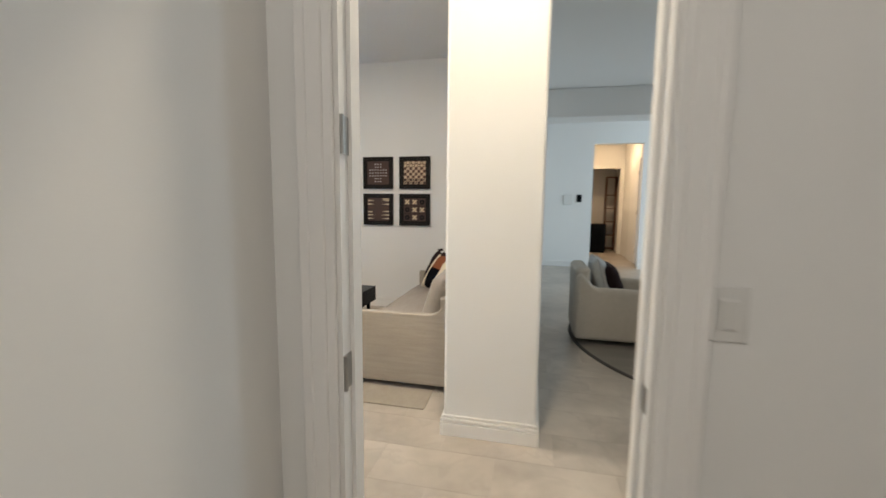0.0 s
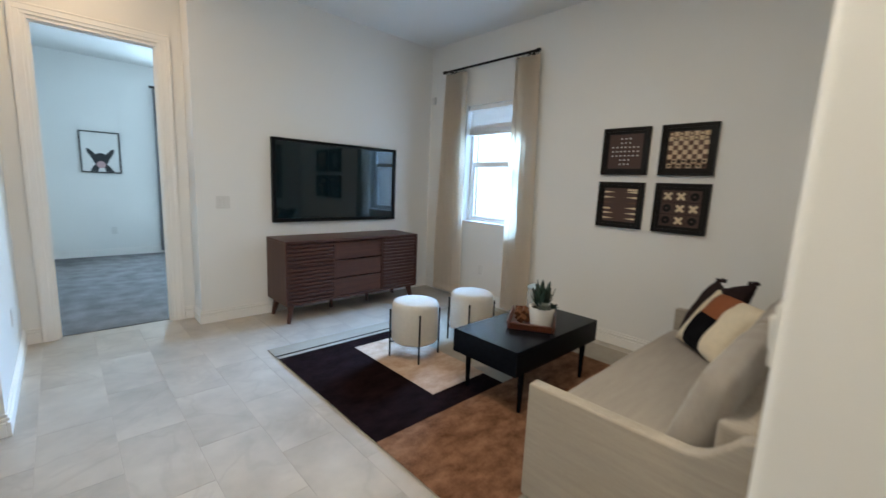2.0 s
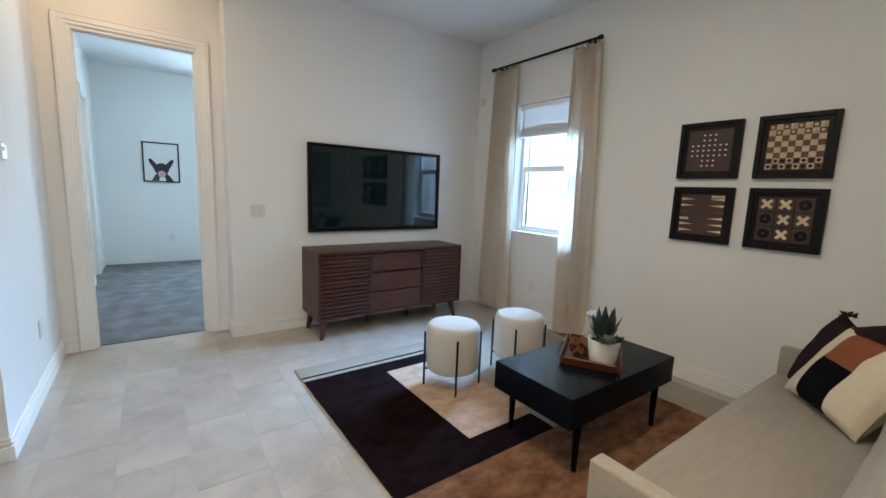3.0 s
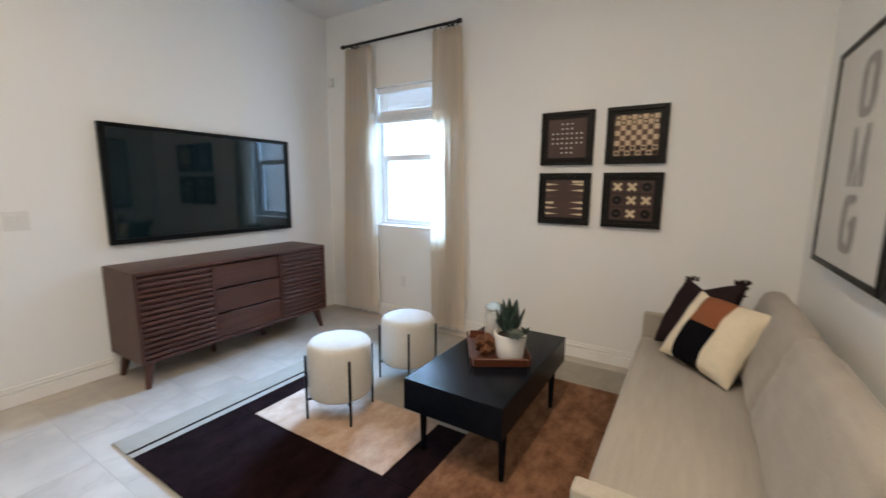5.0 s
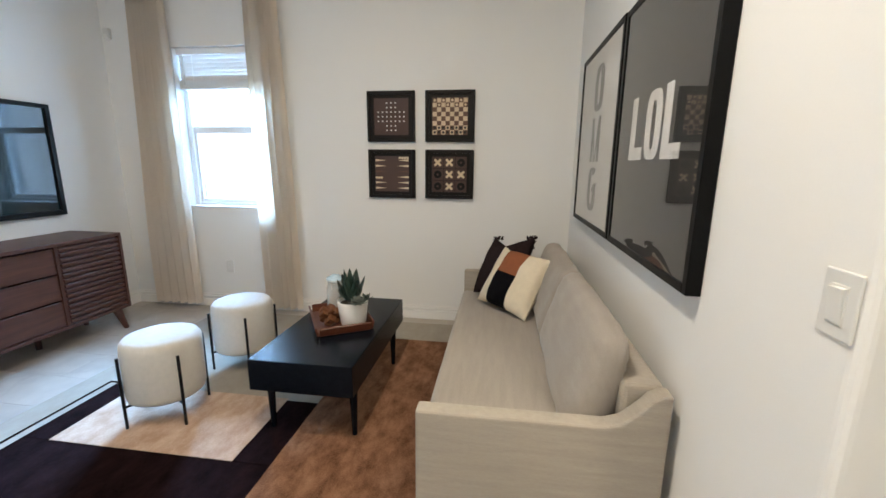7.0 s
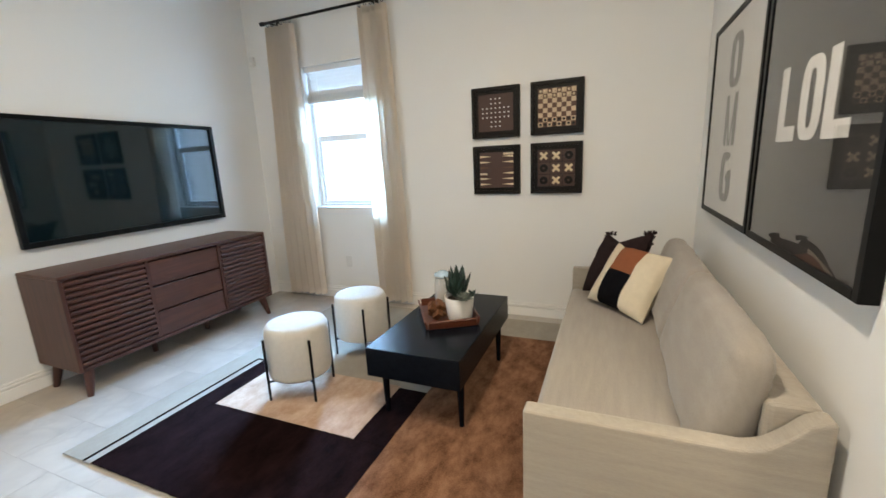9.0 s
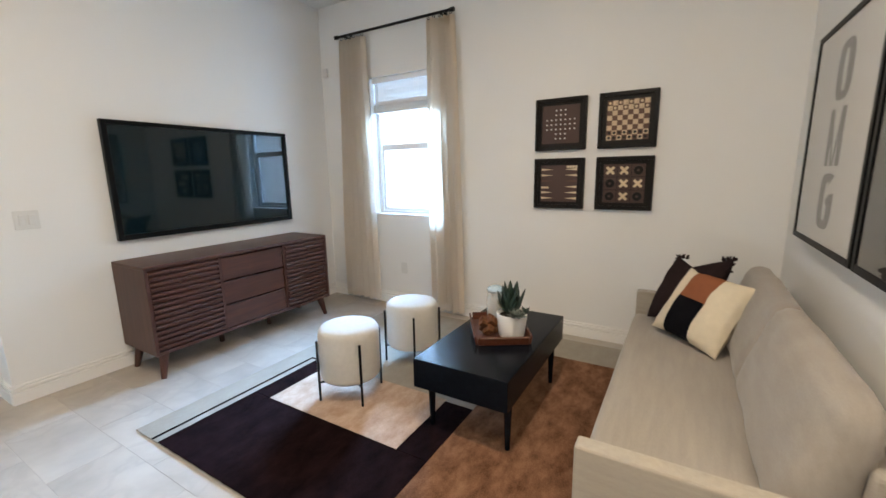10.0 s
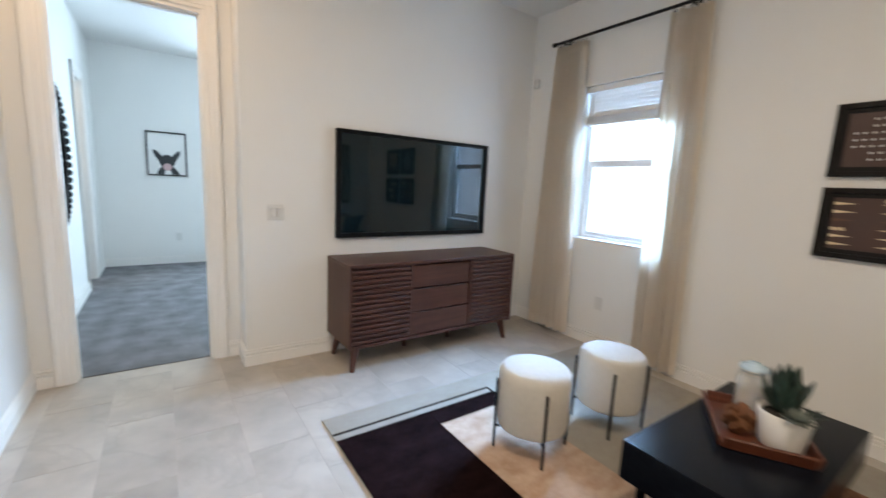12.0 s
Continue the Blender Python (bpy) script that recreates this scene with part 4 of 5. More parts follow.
# ---- things on the coffee table ----
TT = 0.4455
tray = thing("serving_tray", (-2.175, 4.50, TT), "reddish-brown wooden tray on the coffee table", "tray", 31)
part("base", boxes((-0.143, 0.143, -0.192, 0.192, 0, 0.008), bevel=0.002), REDWOOD, tray)
for sx in (-1, 1):
    bm = boxes((-0.006, 0.006, -0.198, 0.198, 0, 0.050), bevel=0.004)
    bmesh.ops.rotate(bm, verts=bm.verts, cent=(0, 0, 0), matrix=Matrix.Rotation(radians(sx * 12), 3, "Y"))
    bmesh.ops.translate(bm, verts=bm.verts, vec=(sx * 0.147, 0, 0.001))
    part("side", bm, REDWOOD, tray)
    bm = boxes((-0.140, 0.140, -0.006, 0.006, 0, 0.050), bevel=0.004)
    bmesh.ops.rotate(bm, verts=bm.verts, cent=(0, 0, 0), matrix=Matrix.Rotation(radians(-sx * 12), 3, "X"))
    bmesh.ops.translate(bm, verts=bm.verts, vec=(0, sx * 0.197, 0.001))
    part("end", bm, REDWOOD, tray)

LEAF = surface("succulent_leaf", (0.016, 0.036, 0.027), 0.45, vary=0.3, scale=30, fine=200, bump=0.1)
LEAFPALE = surface("pale_succulent_leaf", (0.15, 0.175, 0.155), 0.6, vary=0.2, scale=30, fine=200, bump=0.1)
SOIL = surface("potting_soil", (0.03, 0.022, 0.016), 0.95, vary=0.4, fine=150, bump=0.8)
pot = thing("potted_succulent", (-2.075, 4.455, TT + 0.0085), "succulents in a white ceramic pot on the tray", "potted plant")
part("pot", lathe(bmesh.new(), [(0, 0), (0.062, 0), (0.068, 0.004), (0.072, 0.012), (0.088, 0.138), (0.087, 0.142), (0.083, 0.142), (0.079, 0.125), (0, 0.123)], 44), CERAMIC, pot, smooth=True)
part("soil", lathe(bmesh.new(), [(0.078, 0.1235), (0.05, 0.130), (0, 0.132)], 24), SOIL, pot, smooth=True)


def blade(length, width, curl, thick=0.005):
    """A fleshy pointed leaf along +x, curling upwards, flat underneath."""
    bm, n, rows_b = bmesh.new(), 9, []
    for k in range(n + 1):
        u = k / n
        w = width * (math.sin(math.pi * min(1, 0.12 + 0.88 * u)) ** 0.7) * (1 - u * 0.25) if k < n else 0.0004
        x, z = length * u * math.cos(curl * u * 0.6), length * u * math.sin(curl * u * 0.6)
        t = thick * (1 - 0.8 * u)
        rows_b.append([bm.verts.new(p) for p in ((x, -w / 2, z + t * 0.6), (x, 0, z - t), (x, w / 2, z + t * 0.6), (x, 0, z + t * 0.2))])
    for p, q in zip(rows_b, rows_b[1:]):
        for a in range(4):
            bm.faces.new((p[a], p[(a + 1) % 4], q[(a + 1) % 4], q[a]))
    bm.faces.new(rows_b[0])
    bm.faces.new(rows_b[-1])
    return bm


def rosette(parent, name, at, layers, material, seed):
    """Leaves set in rings: count, length, width, lift in degrees, curl."""
    rng = random.Random(seed)
    for ring_i, (count, length, width, lift, curl) in enumerate(layers):
        for k in range(count):
            bm = blade(length * rng.uniform(0.85, 1.12), width * rng.uniform(0.9, 1.1), curl)
            bmesh.ops.rotate(bm, verts=bm.verts, cent=(0, 0, 0), matrix=Matrix.Rotation(radians(-lift + rng.uniform(-7, 7)), 3, "Y"))
            bmesh.ops.rotate(bm, verts=bm.verts, cent=(0, 0, 0), matrix=Matrix.Rotation(k * math.tau / count + ring_i * 0.6 + rng.uniform(-0.15, 0.15), 3, "Z"))
            bmesh.ops.translate(bm, verts=bm.verts, vec=at)
            part(name, bm, material, parent, smooth=True)


rosette(pot, "leaf", (-0.016, 0.012, 0.128), [(9, 0.120, 0.056, 26, 0.7), (10, 0.155, 0.062, 46, 0.5), (8, 0.178, 0.060, 62, 0.3), (5, 0.195, 0.054, 79, 0.15)], LEAF, 4)
rosette(pot, "pale_leaf", (0.052, -0.058, 0.150), [(14, 0.060, 0.024, -22, 0.9), (12, 0.052, 0.022, 12, 0.8), (9, 0.040, 0.019, 42, 0.6), (5, 0.024, 0.013, 72, 0.4)], LEAFPALE, 6)
rosette(pot, "small_leaf", (0.070, 0.022, 0.140), [(9, 0.050, 0.022, 5, 0.5), (7, 0.044, 0.018, 40, 0.4)], LEAF, 9)

jar = thing("glass_jar", (-2.232, 4.59, TT + 0.0085), "clear glass clip-top jar part-filled with pale pieces", "jar")
JARGLASS, jt, jb = nodes("thin_jar_glass")
jb.inputs["Base Color"].default_value, jb.inputs["Alpha"].default_value, jb.inputs["Roughness"].default_value = (0.85, 0.92, 0.95, 1), 0.34, 0.05
g = part("glass", lathe(bmesh.new(), [(0, 0), (0.052, 0), (0.056, 0.006), (0.056, 0.17), (0.048, 0.195), (0.048, 0.21)], 36), JARGLASS, jar, smooth=True)
part("lid", lathe(bmesh.new(), [(0, 0.213), (0.052, 0.213), (0.054, 0.220), (0.051, 0.232), (0.030, 0.240), (0.027, 0.246), (0, 0.249)], 36), surface("pale_blue_glaze", (0.42, 0.55, 0.65), 0.12, vary=0.25, scale=30, bump=0), jar, "pale blue glass lid", smooth=True)
for z_r, r_r in ((0.203, 0.0495), (0.218, 0.0545)):
    part("clip_ring", lathe(bmesh.new(), [(r_r + 0.002 * math.cos(q * math.tau / 8), z_r + 0.002 * math.sin(q * math.tau / 8)) for q in range(9)], 36), STEEL, jar, smooth=True)
part("clasp", rod(bmesh.new(), (0.0, -0.058, 0.170), (0.0, -0.060, 0.222), 0.0025, n=8), STEEL, jar)
bm = bmesh.new()
rng = random.Random(12)
for k in range(95):
    a, r, z = rng.uniform(0, math.tau), 0.040 * rng.uniform(0, 1) ** 0.5, rng.uniform(0.016, 0.15)
    bmesh.ops.create_icosphere(bm, subdivisions=1, radius=rng.uniform(0.008, 0.013), matrix=Matrix.Translation((r * math.cos(a), r * math.sin(a), z)) @ Matrix.Rotation(rng.uniform(0, 3), 4, "X") @ Matrix.Diagonal((1, 0.7, 0.5, 1)))
tagged(part("contents", bm, surface("pale_pieces", (0.62, 0.44, 0.28), 0.8, vary=0.2), jar), kind="stuff")

LIGHTOAK = wood("brown_oak", (0.085, 0.032, 0.014), (0.19, 0.078, 0.034), 2, 0.45, 1.5)
knot = thing("wooden_puzzle", (-2.205, 4.425, TT + 0.0085), "brown wooden burr puzzle lying in the tray", "ornament", 20)
for size in ((0.060, 0.027, 0.040), (0.040, 0.060, 0.027), (0.027, 0.040, 0.060)):
    for s in (-1, 1):
        ax = size.index(max(size))
        off = [0, 0, 0]
        off[(ax + 1) % 3] = s * 0.0150
        bm = boxes((off[0] - size[0], off[0] + size[0], off[1] - size[1] / 2, off[1] + size[1] / 2, off[2] - size[2] / 2, off[2] + size[2] / 2) if ax == 0 else
                   (off[0] - size[0] / 2, off[0] + size[0] / 2, off[1] - size[1], off[1] + size[1], off[2] - size[2] / 2, off[2] + size[2] / 2) if ax == 1 else
                   (off[0] - size[0] / 2, off[0] + size[0] / 2, off[1] - size[1] / 2, off[1] + size[1] / 2, off[2] - size[2], off[2] + size[2]), bevel=0.003)
        bmesh.ops.transform(bm, verts=bm.verts, matrix=pose(0, 0, 0.055, 38, 33, 25))
        part("bar", bm, LIGHTOAK, knot)

# ---- switches, outlets, sensor ----


def plate(name, at, normal_turn, w, label, rockers=1, outlet=False, category="light switch"):
    """A wall plate; its local -y faces into the room."""
    ob = thing(name, at, label, category, normal_turn)
    part("plate", boxes((-w / 2, w / 2, -0.006, 0, -0.058, 0.058), bevel=0.003, seg=2), PLASTIC, ob)
    for k in range(rockers):
        x = (k - (rockers - 1) / 2) * 0.046
        if outlet:
            for z in (-0.019, 0.019):
                part("socket", boxes((x - 0.014, x + 0.014, -0.008, -0.005, z - 0.013, z + 0.013), bevel=0.002), PLASTIC, ob)
        else:
            part("rocker_frame", boxes((x - 0.0175, x + 0.0175, -0.008, -0.005, -0.034, 0.034), bevel=0.001), PLASTIC, ob)
            bm = boxes((x - 0.0155, x + 0.0155, -0.004, 0.004, -0.031, 0.031), bevel=0.0015)
            bmesh.ops.rotate(bm, verts=bm.verts, cent=(x, 0, 0), matrix=Matrix.Rotation(radians(5), 3, "X"))
            bmesh.ops.translate(bm, verts=bm.verts, vec=(0, -0.009, 0))
            part("rocker", bm, PLASTIC, ob)
    return ob


plate("light_switch", (XW, 3.208, 1.14), 90, 0.118, "white double rocker switch on the television wall", 2)
plate("light_switch", (XS, 3.052, 1.14), -90, 0.075, "white rocker switch on the sofa wall near its end")
plate("light_switch", (0.19, 1.69, 1.145), 0, 0.075, "white rocker switch inside the first doorway")
plate("wall_outlet", (-3.765, YN, 0.40), 0, 0.072, "white wall outlet under the window", 1, True, "outlet")
plate("wall_outlet", (-4.36, YS, 0.41), 180, 0.072, "white wall outlet on the passage wall", 1, True, "outlet")
plate("wall_outlet", (-9.13, 2.72, 0.42), 90, 0.072, "white wall outlet in the bedroom", 1, True, "outlet")
th = thing("thermostat", (-3.89, YS, 1.50), "small white wall thermostat", "thermostat", 180)
part("case", boxes((-0.045, 0.045, -0.022, 0, -0.045, 0.045), bevel=0.006, seg=3), PLASTIC, th)
part("display", boxes((-0.02, 0.02, -0.024, -0.0215, 0.0, 0.022)), BEZEL, th)
sn = thing("wall_sensor", (-4.705, YN, 2.45), "small white sensor box high in the wall corner", "sensor", 0)
part("case", boxes((-0.028, 0.028, -0.04, 0, -0.045, 0.045), bevel=0.008, seg=3), PLASTIC, sn)
part("lens", boxes((-0.018, 0.018, -0.043, -0.039, -0.035, -0.005), bevel=0.002), CERAMIC, sn)
gr = thing("air_vent", (XD, 2.44, 2.90), "white wall air vent above the bedroom doorway", "vent", 90)
part("frame", boxes((-0.15, 0.15, -0.008, 0, -0.085, -0.07), (-0.15, 0.15, -0.008, 0, 0.07, 0.085), (-0.15, -0.135, -0.008, 0, -0.07, 0.07), (0.135, 0.15, -0.008, 0, -0.07, 0.07), bevel=0.002), TRIM, gr)
part("backing", boxes((-0.135, 0.135, -0.002, 0, -0.07, 0.07)), BEZEL, gr)
for k in range(9):
    bm = boxes((-0.135, 0.135, -0.001, 0.001, -0.008, 0.008))
    bmesh.ops.rotate(bm, verts=bm.verts, cent=(0, 0, 0), matrix=Matrix.Rotation(radians(-35), 3, "X"))
    bmesh.ops.translate(bm, verts=bm.verts, vec=(0, -0.0085, -0.062 + k * 0.0155))
    part("slat", bm, TRIM, gr)

GLOW, gt, gb = nodes("lamp_lens")
gb.inputs["Emission Color"].default_value, gb.inputs["Emission Strength"].default_value = (1, 0.9, 0.76, 1), 4.0
DULL = surface("unlit_lens", (0.55, 0.55, 0.54), 0.5, vary=0.02, bump=0)
# lit housings are unseen, added to carry the ceiling lamps
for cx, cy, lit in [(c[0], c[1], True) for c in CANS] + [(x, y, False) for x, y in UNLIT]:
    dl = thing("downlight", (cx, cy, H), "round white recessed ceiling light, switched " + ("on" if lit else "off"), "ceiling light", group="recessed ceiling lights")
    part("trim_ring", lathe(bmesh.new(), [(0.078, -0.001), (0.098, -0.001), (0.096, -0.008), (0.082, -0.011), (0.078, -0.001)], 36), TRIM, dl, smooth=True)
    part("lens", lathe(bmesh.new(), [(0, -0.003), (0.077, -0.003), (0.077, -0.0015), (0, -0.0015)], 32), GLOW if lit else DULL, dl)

# ---- first doorway: hinges and strike on the jambs ----
for z in (0.30, 0.925, 1.53, 2.15):
    hg = part("hinge", boxes((-0.38 + 0.018, -0.38 + 0.0205, -0.048, -0.014, z - 0.047, z + 0.047), bevel=0.001), STEEL, first, "satin nickel hinge leaf")
    part("knuckle", rod(bmesh.new(), (-0.38 + 0.022, -0.054, z - 0.047), (-0.38 + 0.022, -0.054, z + 0.047), 0.006, n=12), STEEL, hg)
part("strike_plate", boxes((0.38 - 0.0205, 0.38 - 0.018, -0.046, -0.018, 0.90, 0.96), bevel=0.001), STEEL, first, "satin nickel strike plate")

# ---- bedroom ----
DOGDARK = surface("print_dark", (0.03, 0.032, 0.036), 0.7, vary=0.3, scale=20, bump=0)
DOGPINK = surface("print_pink", (0.55, 0.36, 0.36), 0.7, vary=0.05, bump=0)
dp = thing("framed_print", (-9.13, 2.62, 1.665), "black framed print of a dark animal head blowing a bubble", "framed print", 90)
part("frame", boxes((-0.25, -0.232, -0.025, 0, -0.32, 0.32), (0.232, 0.25, -0.025, 0, -0.32, 0.32), (-0.232, 0.232, -0.025, 0, -0.32, -0.302), (-0.232, 0.232, -0.025, 0, 0.302, 0.32)), FRAMEBLACK, dp)
part("paper", boxes((-0.232, 0.232, -0.012, -0.004, -0.302, 0.302)), PAPER, dp)


def flat_shape(points, y, d=0.001):
    bm = bmesh.new()
    f = bm.faces.new([bm.verts.new((x, y, z)) for x, z in points])
    ex = bmesh.ops.extrude_face_region(bm, geom=[f])
    bmesh.ops.translate(bm, verts=[v for v in ex["geom"] if isinstance(v, bmesh.types.BMVert)], vec=(0, -d, 0))
    return bm


def oval(cx, cz, rx, rz, n=24):
    return [(cx + rx * math.cos(k * math.tau / n), cz + rz * math.sin(k * math.tau / n)) for k in range(n)]


part("printed_head", flat_shape(oval(0.0, -0.11, 0.10, 0.10), -0.0121), DOGDARK, dp)
part("printed_shoulders", flat_shape([(-0.14, -0.30), (0.16, -0.30), (0.11, -0.22), (0.06, -0.17), (-0.06, -0.17), (-0.10, -0.22)], -0.0122), DOGDARK, dp)
for s in (-1, 1):
    part("printed_ear", flat_shape([(s * 0.05, -0.06), (s * 0.10, -0.12), (s * 0.165, 0.0), (s * 0.17, 0.06), (s * 0.13, 0.045), (s * 0.08, -0.01)], -0.0123), DOGDARK, dp)
part("printed_chest", flat_shape([(-0.045, -0.30), (0.055, -0.30), (0.03, -0.22), (-0.02, -0.22)], -0.0134), PAPER, dp)
part("printed_bubble", flat_shape(oval(0.0, -0.19, 0.055, 0.055), -0.0146), DOGPINK, dp)

mr = thing("round_mirror", (-6.27, 1.79, 1.49), "round wall mirror in a black beaded frame", "mirror")
bm = bmesh.new()
lathe(bm, [(0, 0.004), (0.535, 0.004), (0.535, 0.014), (0, 0.014)], 72)
bmesh.ops.rotate(bm, verts=bm.verts, cent=(0, 0, 0), matrix=Matrix.Rotation(radians(-90), 3, "X"))
part("glass", bm, MIRROR, mr)
bm = bmesh.new()
lathe(bm, [(0.53, 0.0), (0.575, 0.0), (0.575, 0.03), (0.53, 0.03), (0.53, 0.0)], 72)
bmesh.ops.rotate(bm, verts=bm.verts, cent=(0, 0, 0), matrix=Matrix.Rotation(radians(-90), 3, "X"))
part("frame", bm, FRAMEBLACK, mr)
bead = bmesh.new()
bmesh.ops.create_uvsphere(bead, u_segments=12, v_segments=8, radius=0.032)
bead_me = part("bead", bead, FRAMEBLACK, mr, smooth=True)
bead_me.location = (0.6, 0.025, 0)
for k in range(1, 52):
    ob = new("bead", bead_me.data)
    ob.parent, ob.location = mr, (0.6 * math.cos(k * math.tau / 52), 0.025, 0.6 * math.sin(k * math.tau / 52))

GREYCLOTH = surface("grey_curtain_cloth", (0.30, 0.31, 0.33), 0.9, vary=0.08, scale=10, fine=300, bump=0.3)
side = curtain("curtain", 0.0, 0.30, 0.0, 0.30, 0.0, 0.05, 2.74, 4, 5, "grey curtain panel beside the bedroom window", GREYCLOTH)
side.matrix_world = pose(-9.05, 3.50, 0.05, 0, 0, 90)
br = thing("curtain_rod", (-9.05, 4.3, 2.775), "black metal curtain rod over the bedroom window", "curtain rod", 90)
part("pole", rod(bmesh.new(), (-0.97, 0, 0), (0.97, 0, 0), 0.0125), BLACKMETAL, br)
part("finial", rod(bmesh.new(), (-1.0, 0, 0), (-0.96, 0, 0), 0.02), BLACKMETAL, br)
part("bracket", boxes((-0.93, -0.915, 0, 0.08, -0.02, -0.008), (-0.935, -0.91, 0.074, 0.08, -0.05, 0.03)), BLACKMETAL, br)
bw = thing("window_2", (-9.19, 4.35, 0.85), "white framed bedroom window", "window", 90)
bw["kind"] = "structure"
part("window_frame", boxes((-0.75, -0.70, -0.03, 0.04, 0, 1.5), (0.70, 0.75, -0.03, 0.04, 0, 1.5), (-0.70, 0.70, -0.03, 0.04, 0, 0.05), (-0.70, 0.70, -0.03, 0.04, 1.45, 1.5), (-0.70, 0.70, -0.02, 0.03, 0.73, 0.775)), TRIM, bw)
bn = thing("upholstered_bench", (-8.3, 3.85, 0.006), "low white upholstered bench on the bedroom carpet", "bench", 0)
part("seat", boxes((-0.25, 0.25, -0.45, 0.6, 0.30, 0.42), bevel=0.03, seg=3), BOUCLE, bn)
for x in (-0.2, 0.2):
    for y in (-0.4, 0.55):
        part("leg", rod(bmesh.new(), (x, y, 0), (x, y, 0.31), 0.015, 0.02, 12), TRIM, bn)

# ---- living room ----
LR = surface("round_rug_pile", (0.25, 0.225, 0.195), 0.97, vary=0.16, scale=3, fine=200, bump=0.6, stretch=(0.5, 3, 1), spec=0.1)
rr = thing("round_rug", (1.96, 5.20, 0), "large round grey-beige rug with a dark edge", "rug")
part("field", lathe(bmesh.new(), [(0, 0.0006), (1.735, 0.0006), (1.735, 0.011), (0, 0.011)], 96), LR, rr)
part("border", lathe(bmesh.new(), [(1.735, 0.0006), (1.765, 0.0006), (1.762, 0.012), (1.735, 0.013)], 96), surface("rug_edge", (0.06, 0.052, 0.046), 0.95, vary=0.1), rr)
ARMCHAIR = surface("armchair_boucle", (0.50, 0.46, 0.40), 0.97, vary=0.06, scale=20, fine=350, bump=0.6, spec=0.1, sheen=0.2)
GREYPILLOW = surface("pale_grey_cloth", (0.52, 0.53, 0.52), 0.95, vary=0.06, scale=20, fine=400, bump=0.4, spec=0.1)


def armchair(at, turn, label):
    """A low tub chair; it faces local +x."""
    ch = thing("armchair", at, label, "armchair", turn, "living-room armchairs")
    part("base", boxes((-0.36, 0.43, -0.31, 0.31, 0.05, 0.26), bevel=0.03, seg=3), ARMCHAIR, ch)
    part("seat_cushion", boxes((-0.26, 0.45, -0.30, 0.30, 0.262, 0.43), bevel=0.05, seg=4), ARMCHAIR, ch)
    for y in (-0.40, 0.30):
        bm = bmesh.new()
        box(bm, -0.44, 0.42, y, y + 0.10, 0.05, 0.565, bevel=0.045, seg=4)
        bmesh.ops.subdivide_edges(bm, edges=[e for e in bm.edges if e.calc_length() > 0.5], cuts=14, use_grid_fill=True)
        for v in bm.verts:
            if v.co.z > 0.4:
                v.co.z += 0.13 * max(0, min(1, (-0.27 - v.co.x) / 0.12)) - 0.05 * max(0, v.co.x)
        part("arm", bm, ARMCHAIR, ch)
    part("back", boxes((-0.45, -0.30, -0.30, 0.30, 0.05, 0.745), bevel=0.05, seg=4), ARMCHAIR, ch)
    bm = puff(0.44, 0.44, 0.17, seed=turn)
    bmesh.ops.transform(bm, verts=bm.verts, matrix=pose(-0.17, 0.06, 0.61, -16, 0, 90))
    part("pale_pillow", bm, GREYPILLOW, ch, "pale grey pillow", smooth=True)
    bm = puff(0.42, 0.38, 0.15, seed=turn + 2)
    bmesh.ops.transform(bm, verts=bm.verts, matrix=pose(-0.05, 0.02, 0.575, -20, 0, 88))
    part("dark_pillow", bm, BROWNCLOTH, ch, "dark brown pillow", smooth=True)
    return ch


armchair((0.655, 5.18, 0.012), 0, "round-edged cream armchair with pale and dark pillows on the round rug")
armchair((1.78, 6.42, 0.012), -90, "round-edged cream armchair with a dark pillow beyond the low table")
armchair((1.78, 4.08, 0.012), 90, "round-edged cream armchair with its back to the doorway")
lt = thing("low_table", (1.75, 5.17, 0.012), "low round black table on a faceted base", "coffee table")
part("top", lathe(bmesh.new(), [(0, 0.37), (0.60, 0.37), (0.62, 0.38), (0.62, 0.40), (0.61, 0.405), (0, 0.405)], 64), BLACKWOOD, lt)
part("base", lathe(bmesh.new(), [(0, 0), (0.36, 0), (0.25, 0.371), (0, 0.371)], 8), BLACKWOOD, lt)
bowl = thing("planted_bowl", (1.62, 5.05, 0.4175), "wide white bowl of bushy green leaves on the low table", "potted plant")
part("bowl", lathe(bmesh.new(), [(0, 0), (0.12, 0), (0.19, 0.03), (0.235, 0.085), (0.225, 0.085), (0.18, 0.04), (0, 0.03)], 44), CERAMIC, bowl, smooth=True)
FERN = surface("fern_leaf", (0.045, 0.085, 0.03), 0.6, vary=0.35, scale=20, bump=0.1)
bm = bmesh.new()
rng = random.Random(21)
for k in range(260):
    a, r = rng.uniform(0, math.tau), 0.23 * rng.uniform(0, 1) ** 0.6
    b = blade(rng.uniform(0.07, 0.13), rng.uniform(0.014, 0.026), 0.4, 0.001)
    bmesh.ops.transform(b, verts=b.verts, matrix=Matrix.Translation((r * math.cos(a), r * math.sin(a), 0.05 + 0.06 * (1 - r / 0.25))) @ Matrix.Rotation(a + rng.uniform(-0.8, 0.8), 4, "Z") @ Matrix.Rotation(-radians(rng.uniform(5, 75)), 4, "Y"))
    tmp = bpy.data.meshes.new("tmp")
    b.to_mesh(tmp)
    b.free()
    bm.from_mesh(tmp)
    bpy.data.meshes.remove(tmp)
tagged(part("foliage", bm, FERN, bowl), kind="stuff")

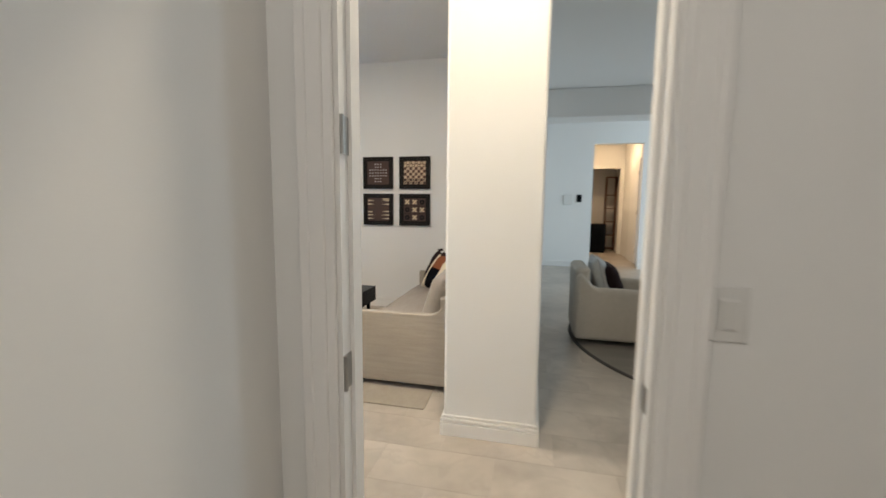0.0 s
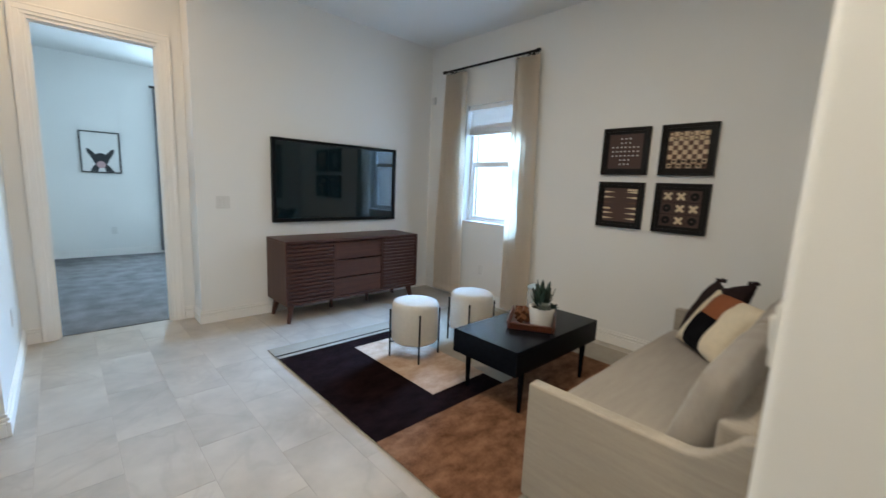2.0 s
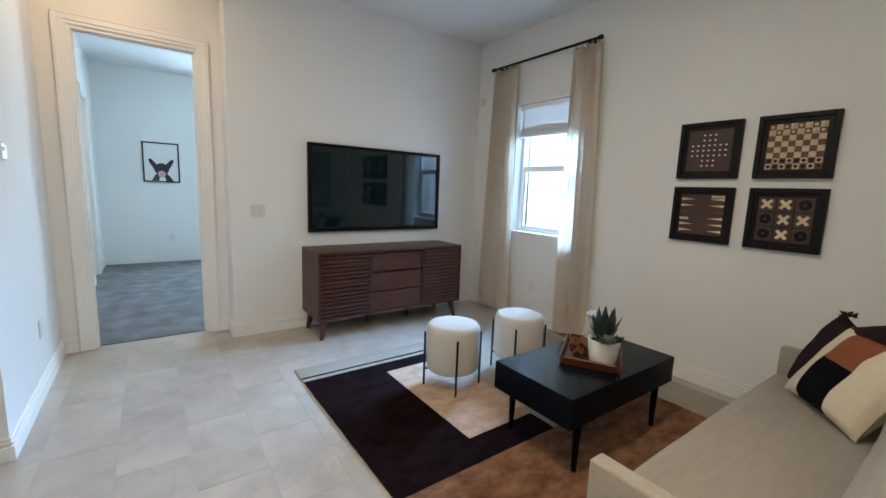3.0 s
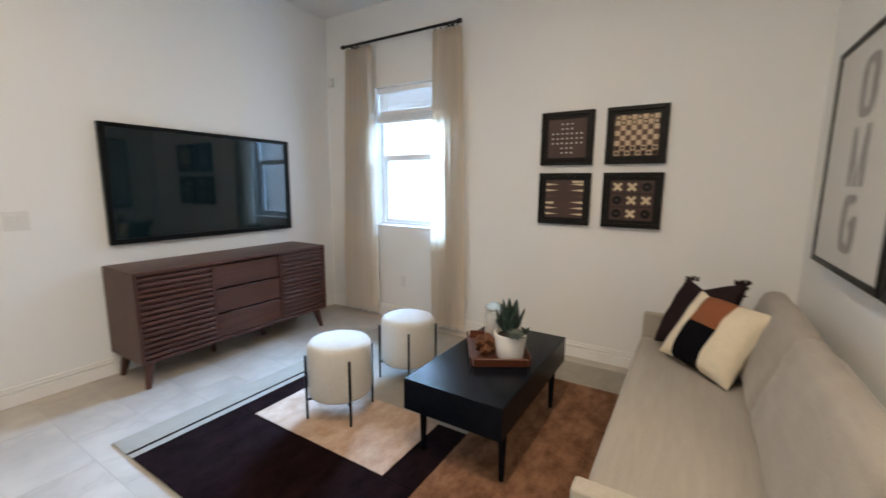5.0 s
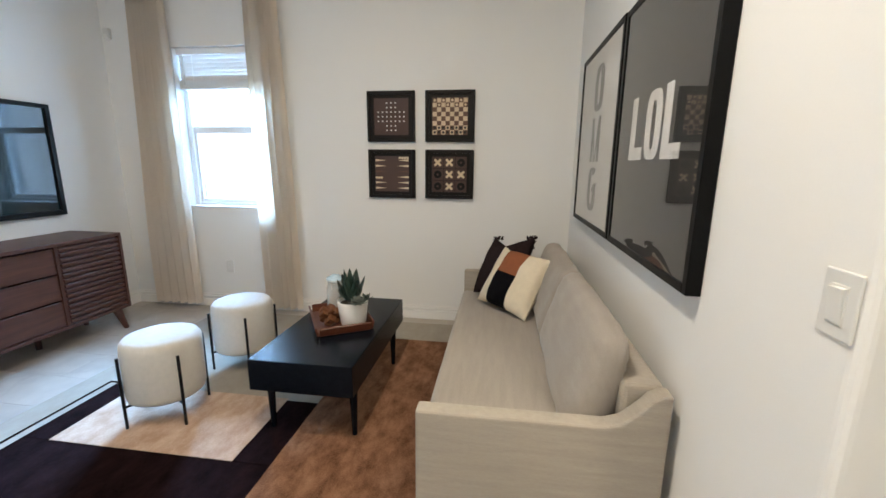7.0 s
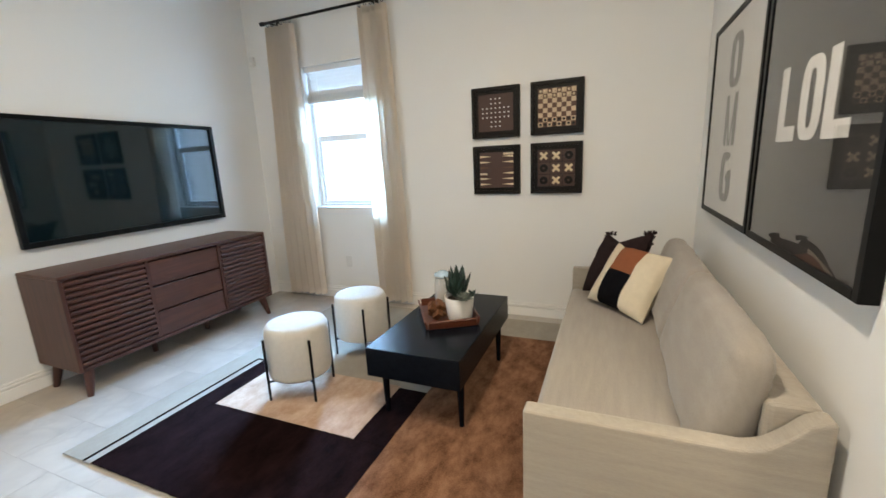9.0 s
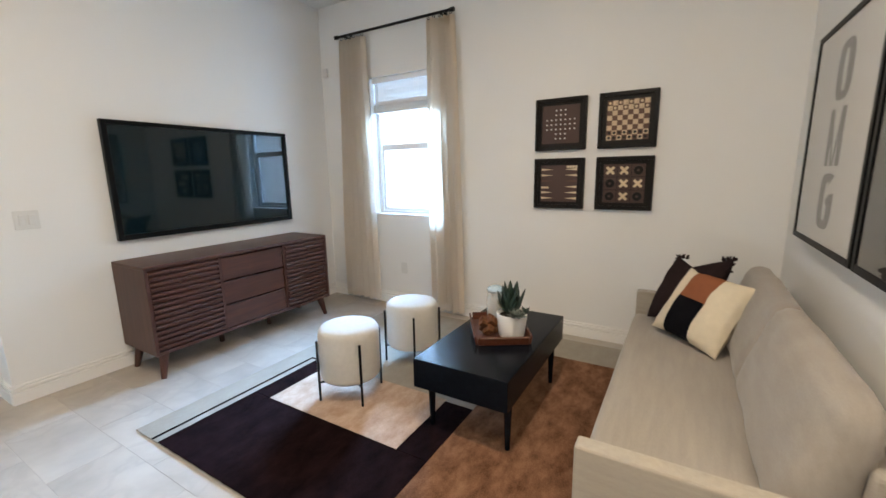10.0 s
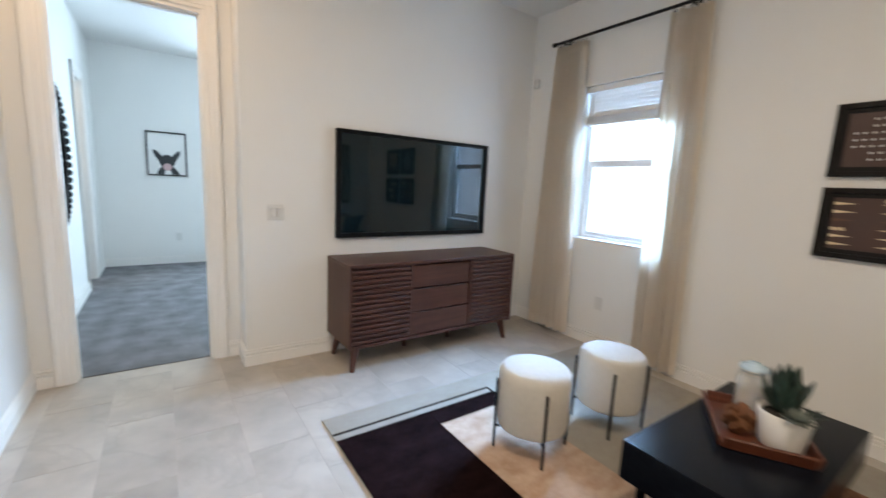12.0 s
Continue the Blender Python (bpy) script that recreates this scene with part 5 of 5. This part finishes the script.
art = thing("abstract_painting", (3.18, 10.1, 1.37), "large framed abstract print in white, brown and black", "painting")
part("frame", boxes((-0.53, -0.50, -0.04, 0, -0.77, 0.77), (0.50, 0.53, -0.04, 0, -0.77, 0.77), (-0.50, 0.50, -0.04, 0, -0.77, -0.74), (-0.50, 0.50, -0.04, 0, 0.74, 0.77)), FRAMEBLACK, art)
part("paper", boxes((-0.50, 0.50, -0.02, -0.004, -0.74, 0.74)), PAPER, art)
ABROWN = surface("paint_brown", (0.17, 0.085, 0.055), 0.7, vary=0.2, scale=8, bump=0.1)
ABLACK = surface("paint_black", (0.02, 0.02, 0.022), 0.7, vary=0.2, scale=8, bump=0.1)
AGREY = surface("paint_cream", (0.58, 0.55, 0.50), 0.7, vary=0.08, scale=8, bump=0.1)
for name, mat_a, y, pts in (
        ("brown_shape", ABROWN, -0.0202, [(-0.18, 0.32), (-0.05, 0.46), (0.20, 0.54), (0.38, 0.56), (0.38, 0.34), (0.10, 0.30)]),
        ("cream_shape", AGREY, -0.0214, [(-0.30, 0.28), (0.10, 0.36), (0.38, 0.20), (0.34, -0.26), (0.02, -0.30), (-0.20, 0.0)]),
        ("brown_shape", ABROWN, -0.0226, [(-0.36, 0.02), (-0.22, 0.0), (-0.24, -0.42), (-0.10, -0.50), (0.06, -0.52), (0.02, -0.57), (-0.26, -0.55), (-0.38, -0.40)]),
        ("black_shape", ABLACK, -0.0238, oval(0.22, -0.36, 0.12, 0.12)),
        ("black_stroke", ABLACK, -0.0250, [(-0.12, 0.10), (-0.09, 0.10), (0.06, -0.20), (0.38, -0.22), (0.38, -0.25), (0.04, -0.23)]),
        ("black_stroke", ABLACK, -0.0262, [(-0.34, 0.58), (-0.31, 0.58), (-0.30, 0.0), (-0.33, 0.0)]),
        ("black_stroke", ABLACK, -0.0274, [(0.22, 0.55), (0.38, 0.57), (0.38, 0.36), (0.24, 0.34)]),
        ("black_stroke", ABLACK, -0.0286, [(0.0, -0.22), (0.03, -0.22), (0.34, -0.56), (0.31, -0.57)])):
    part(name, flat_shape(pts, y), mat_a, art)


def arc(cx, cz, r, a0, a1, w, n=20):
    """Outline of a curved brush stroke of width w."""
    angles = [radians(a0 + (a1 - a0) * k / n) for k in range(n + 1)]
    return [(cx + (r + w / 2) * math.cos(a), cz + (r + w / 2) * math.sin(a)) for a in angles] + [(cx + (r - w / 2) * math.cos(a), cz + (r - w / 2) * math.sin(a)) for a in reversed(angles)]


for k, (cx, cz, r, a0, a1, w) in enumerate(((0.14, 0.0, 0.30, 95, 265, 0.018), (0.20, 0.02, 0.20, 20, 200, 0.012), (0.10, 0.16, 0.42, 170, 262, 0.014), (0.26, -0.10, 0.30, 60, 130, 0.012))):
    part("black_stroke", flat_shape(arc(cx, cz, r, a0, a1, w), -0.0298 - 0.0012 * k), ABLACK, art)
wp = thing("wall_keypad", (0.735, 10.1, 1.50), "small dark keypad on the far wall", "keypad")
part("case", boxes((-0.05, 0.05, -0.02, 0, -0.08, 0.08), bevel=0.004), BEZEL, wp)
wq = thing("wall_panel", (0.50, 10.1, 1.47), "pale square wall control panel", "control panel")
part("case", boxes((-0.09, 0.09, -0.02, 0, -0.11, 0.11), bevel=0.006), PLASTIC, wq)
dk = thing("dark_cabinet", (1.56, 13.3, 0), "low black cabinet in the hallway", "cabinet")
part("body", boxes((-0.24, 0.24, -0.25, 0.25, 0.06, 0.82), bevel=0.005), BLACKWOOD, dk)
part("plinth", boxes((-0.22, 0.22, -0.22, 0.22, 0, 0.06)), BLACKWOOD, dk)
hd = thing("open_door", (2.12, 10.95, 0), "white panel door standing open in the hallway", "door")
part("leaf", boxes((-0.02, 0.02, -0.05, 0.75, 0.012, 2.44), bevel=0.003), TRIM, hd)
for z in (0.3, 1.2, 2.1):
    part("hinge", boxes((-0.026, -0.0195, -0.05, -0.02, z - 0.05, z + 0.05)), STEEL, hd, "dark nickel hinge")
sh = thing("tall_shelf", (2.02, 13.9, 0), "tall narrow brown wooden shelf unit in the hallway", "shelf")
for x in (-0.15, 0.13):
    part("side_panel", boxes((x, x + 0.02, -0.15, 0.15, 0, 2.2)), LIGHTOAK, sh)
for z in (0.05, 0.45, 0.85, 1.25, 1.65, 2.18):
    part("shelf_board", boxes((-0.13, 0.13, -0.15, 0.15, z, z + 0.02)), LIGHTOAK, sh)
lay_tiles()
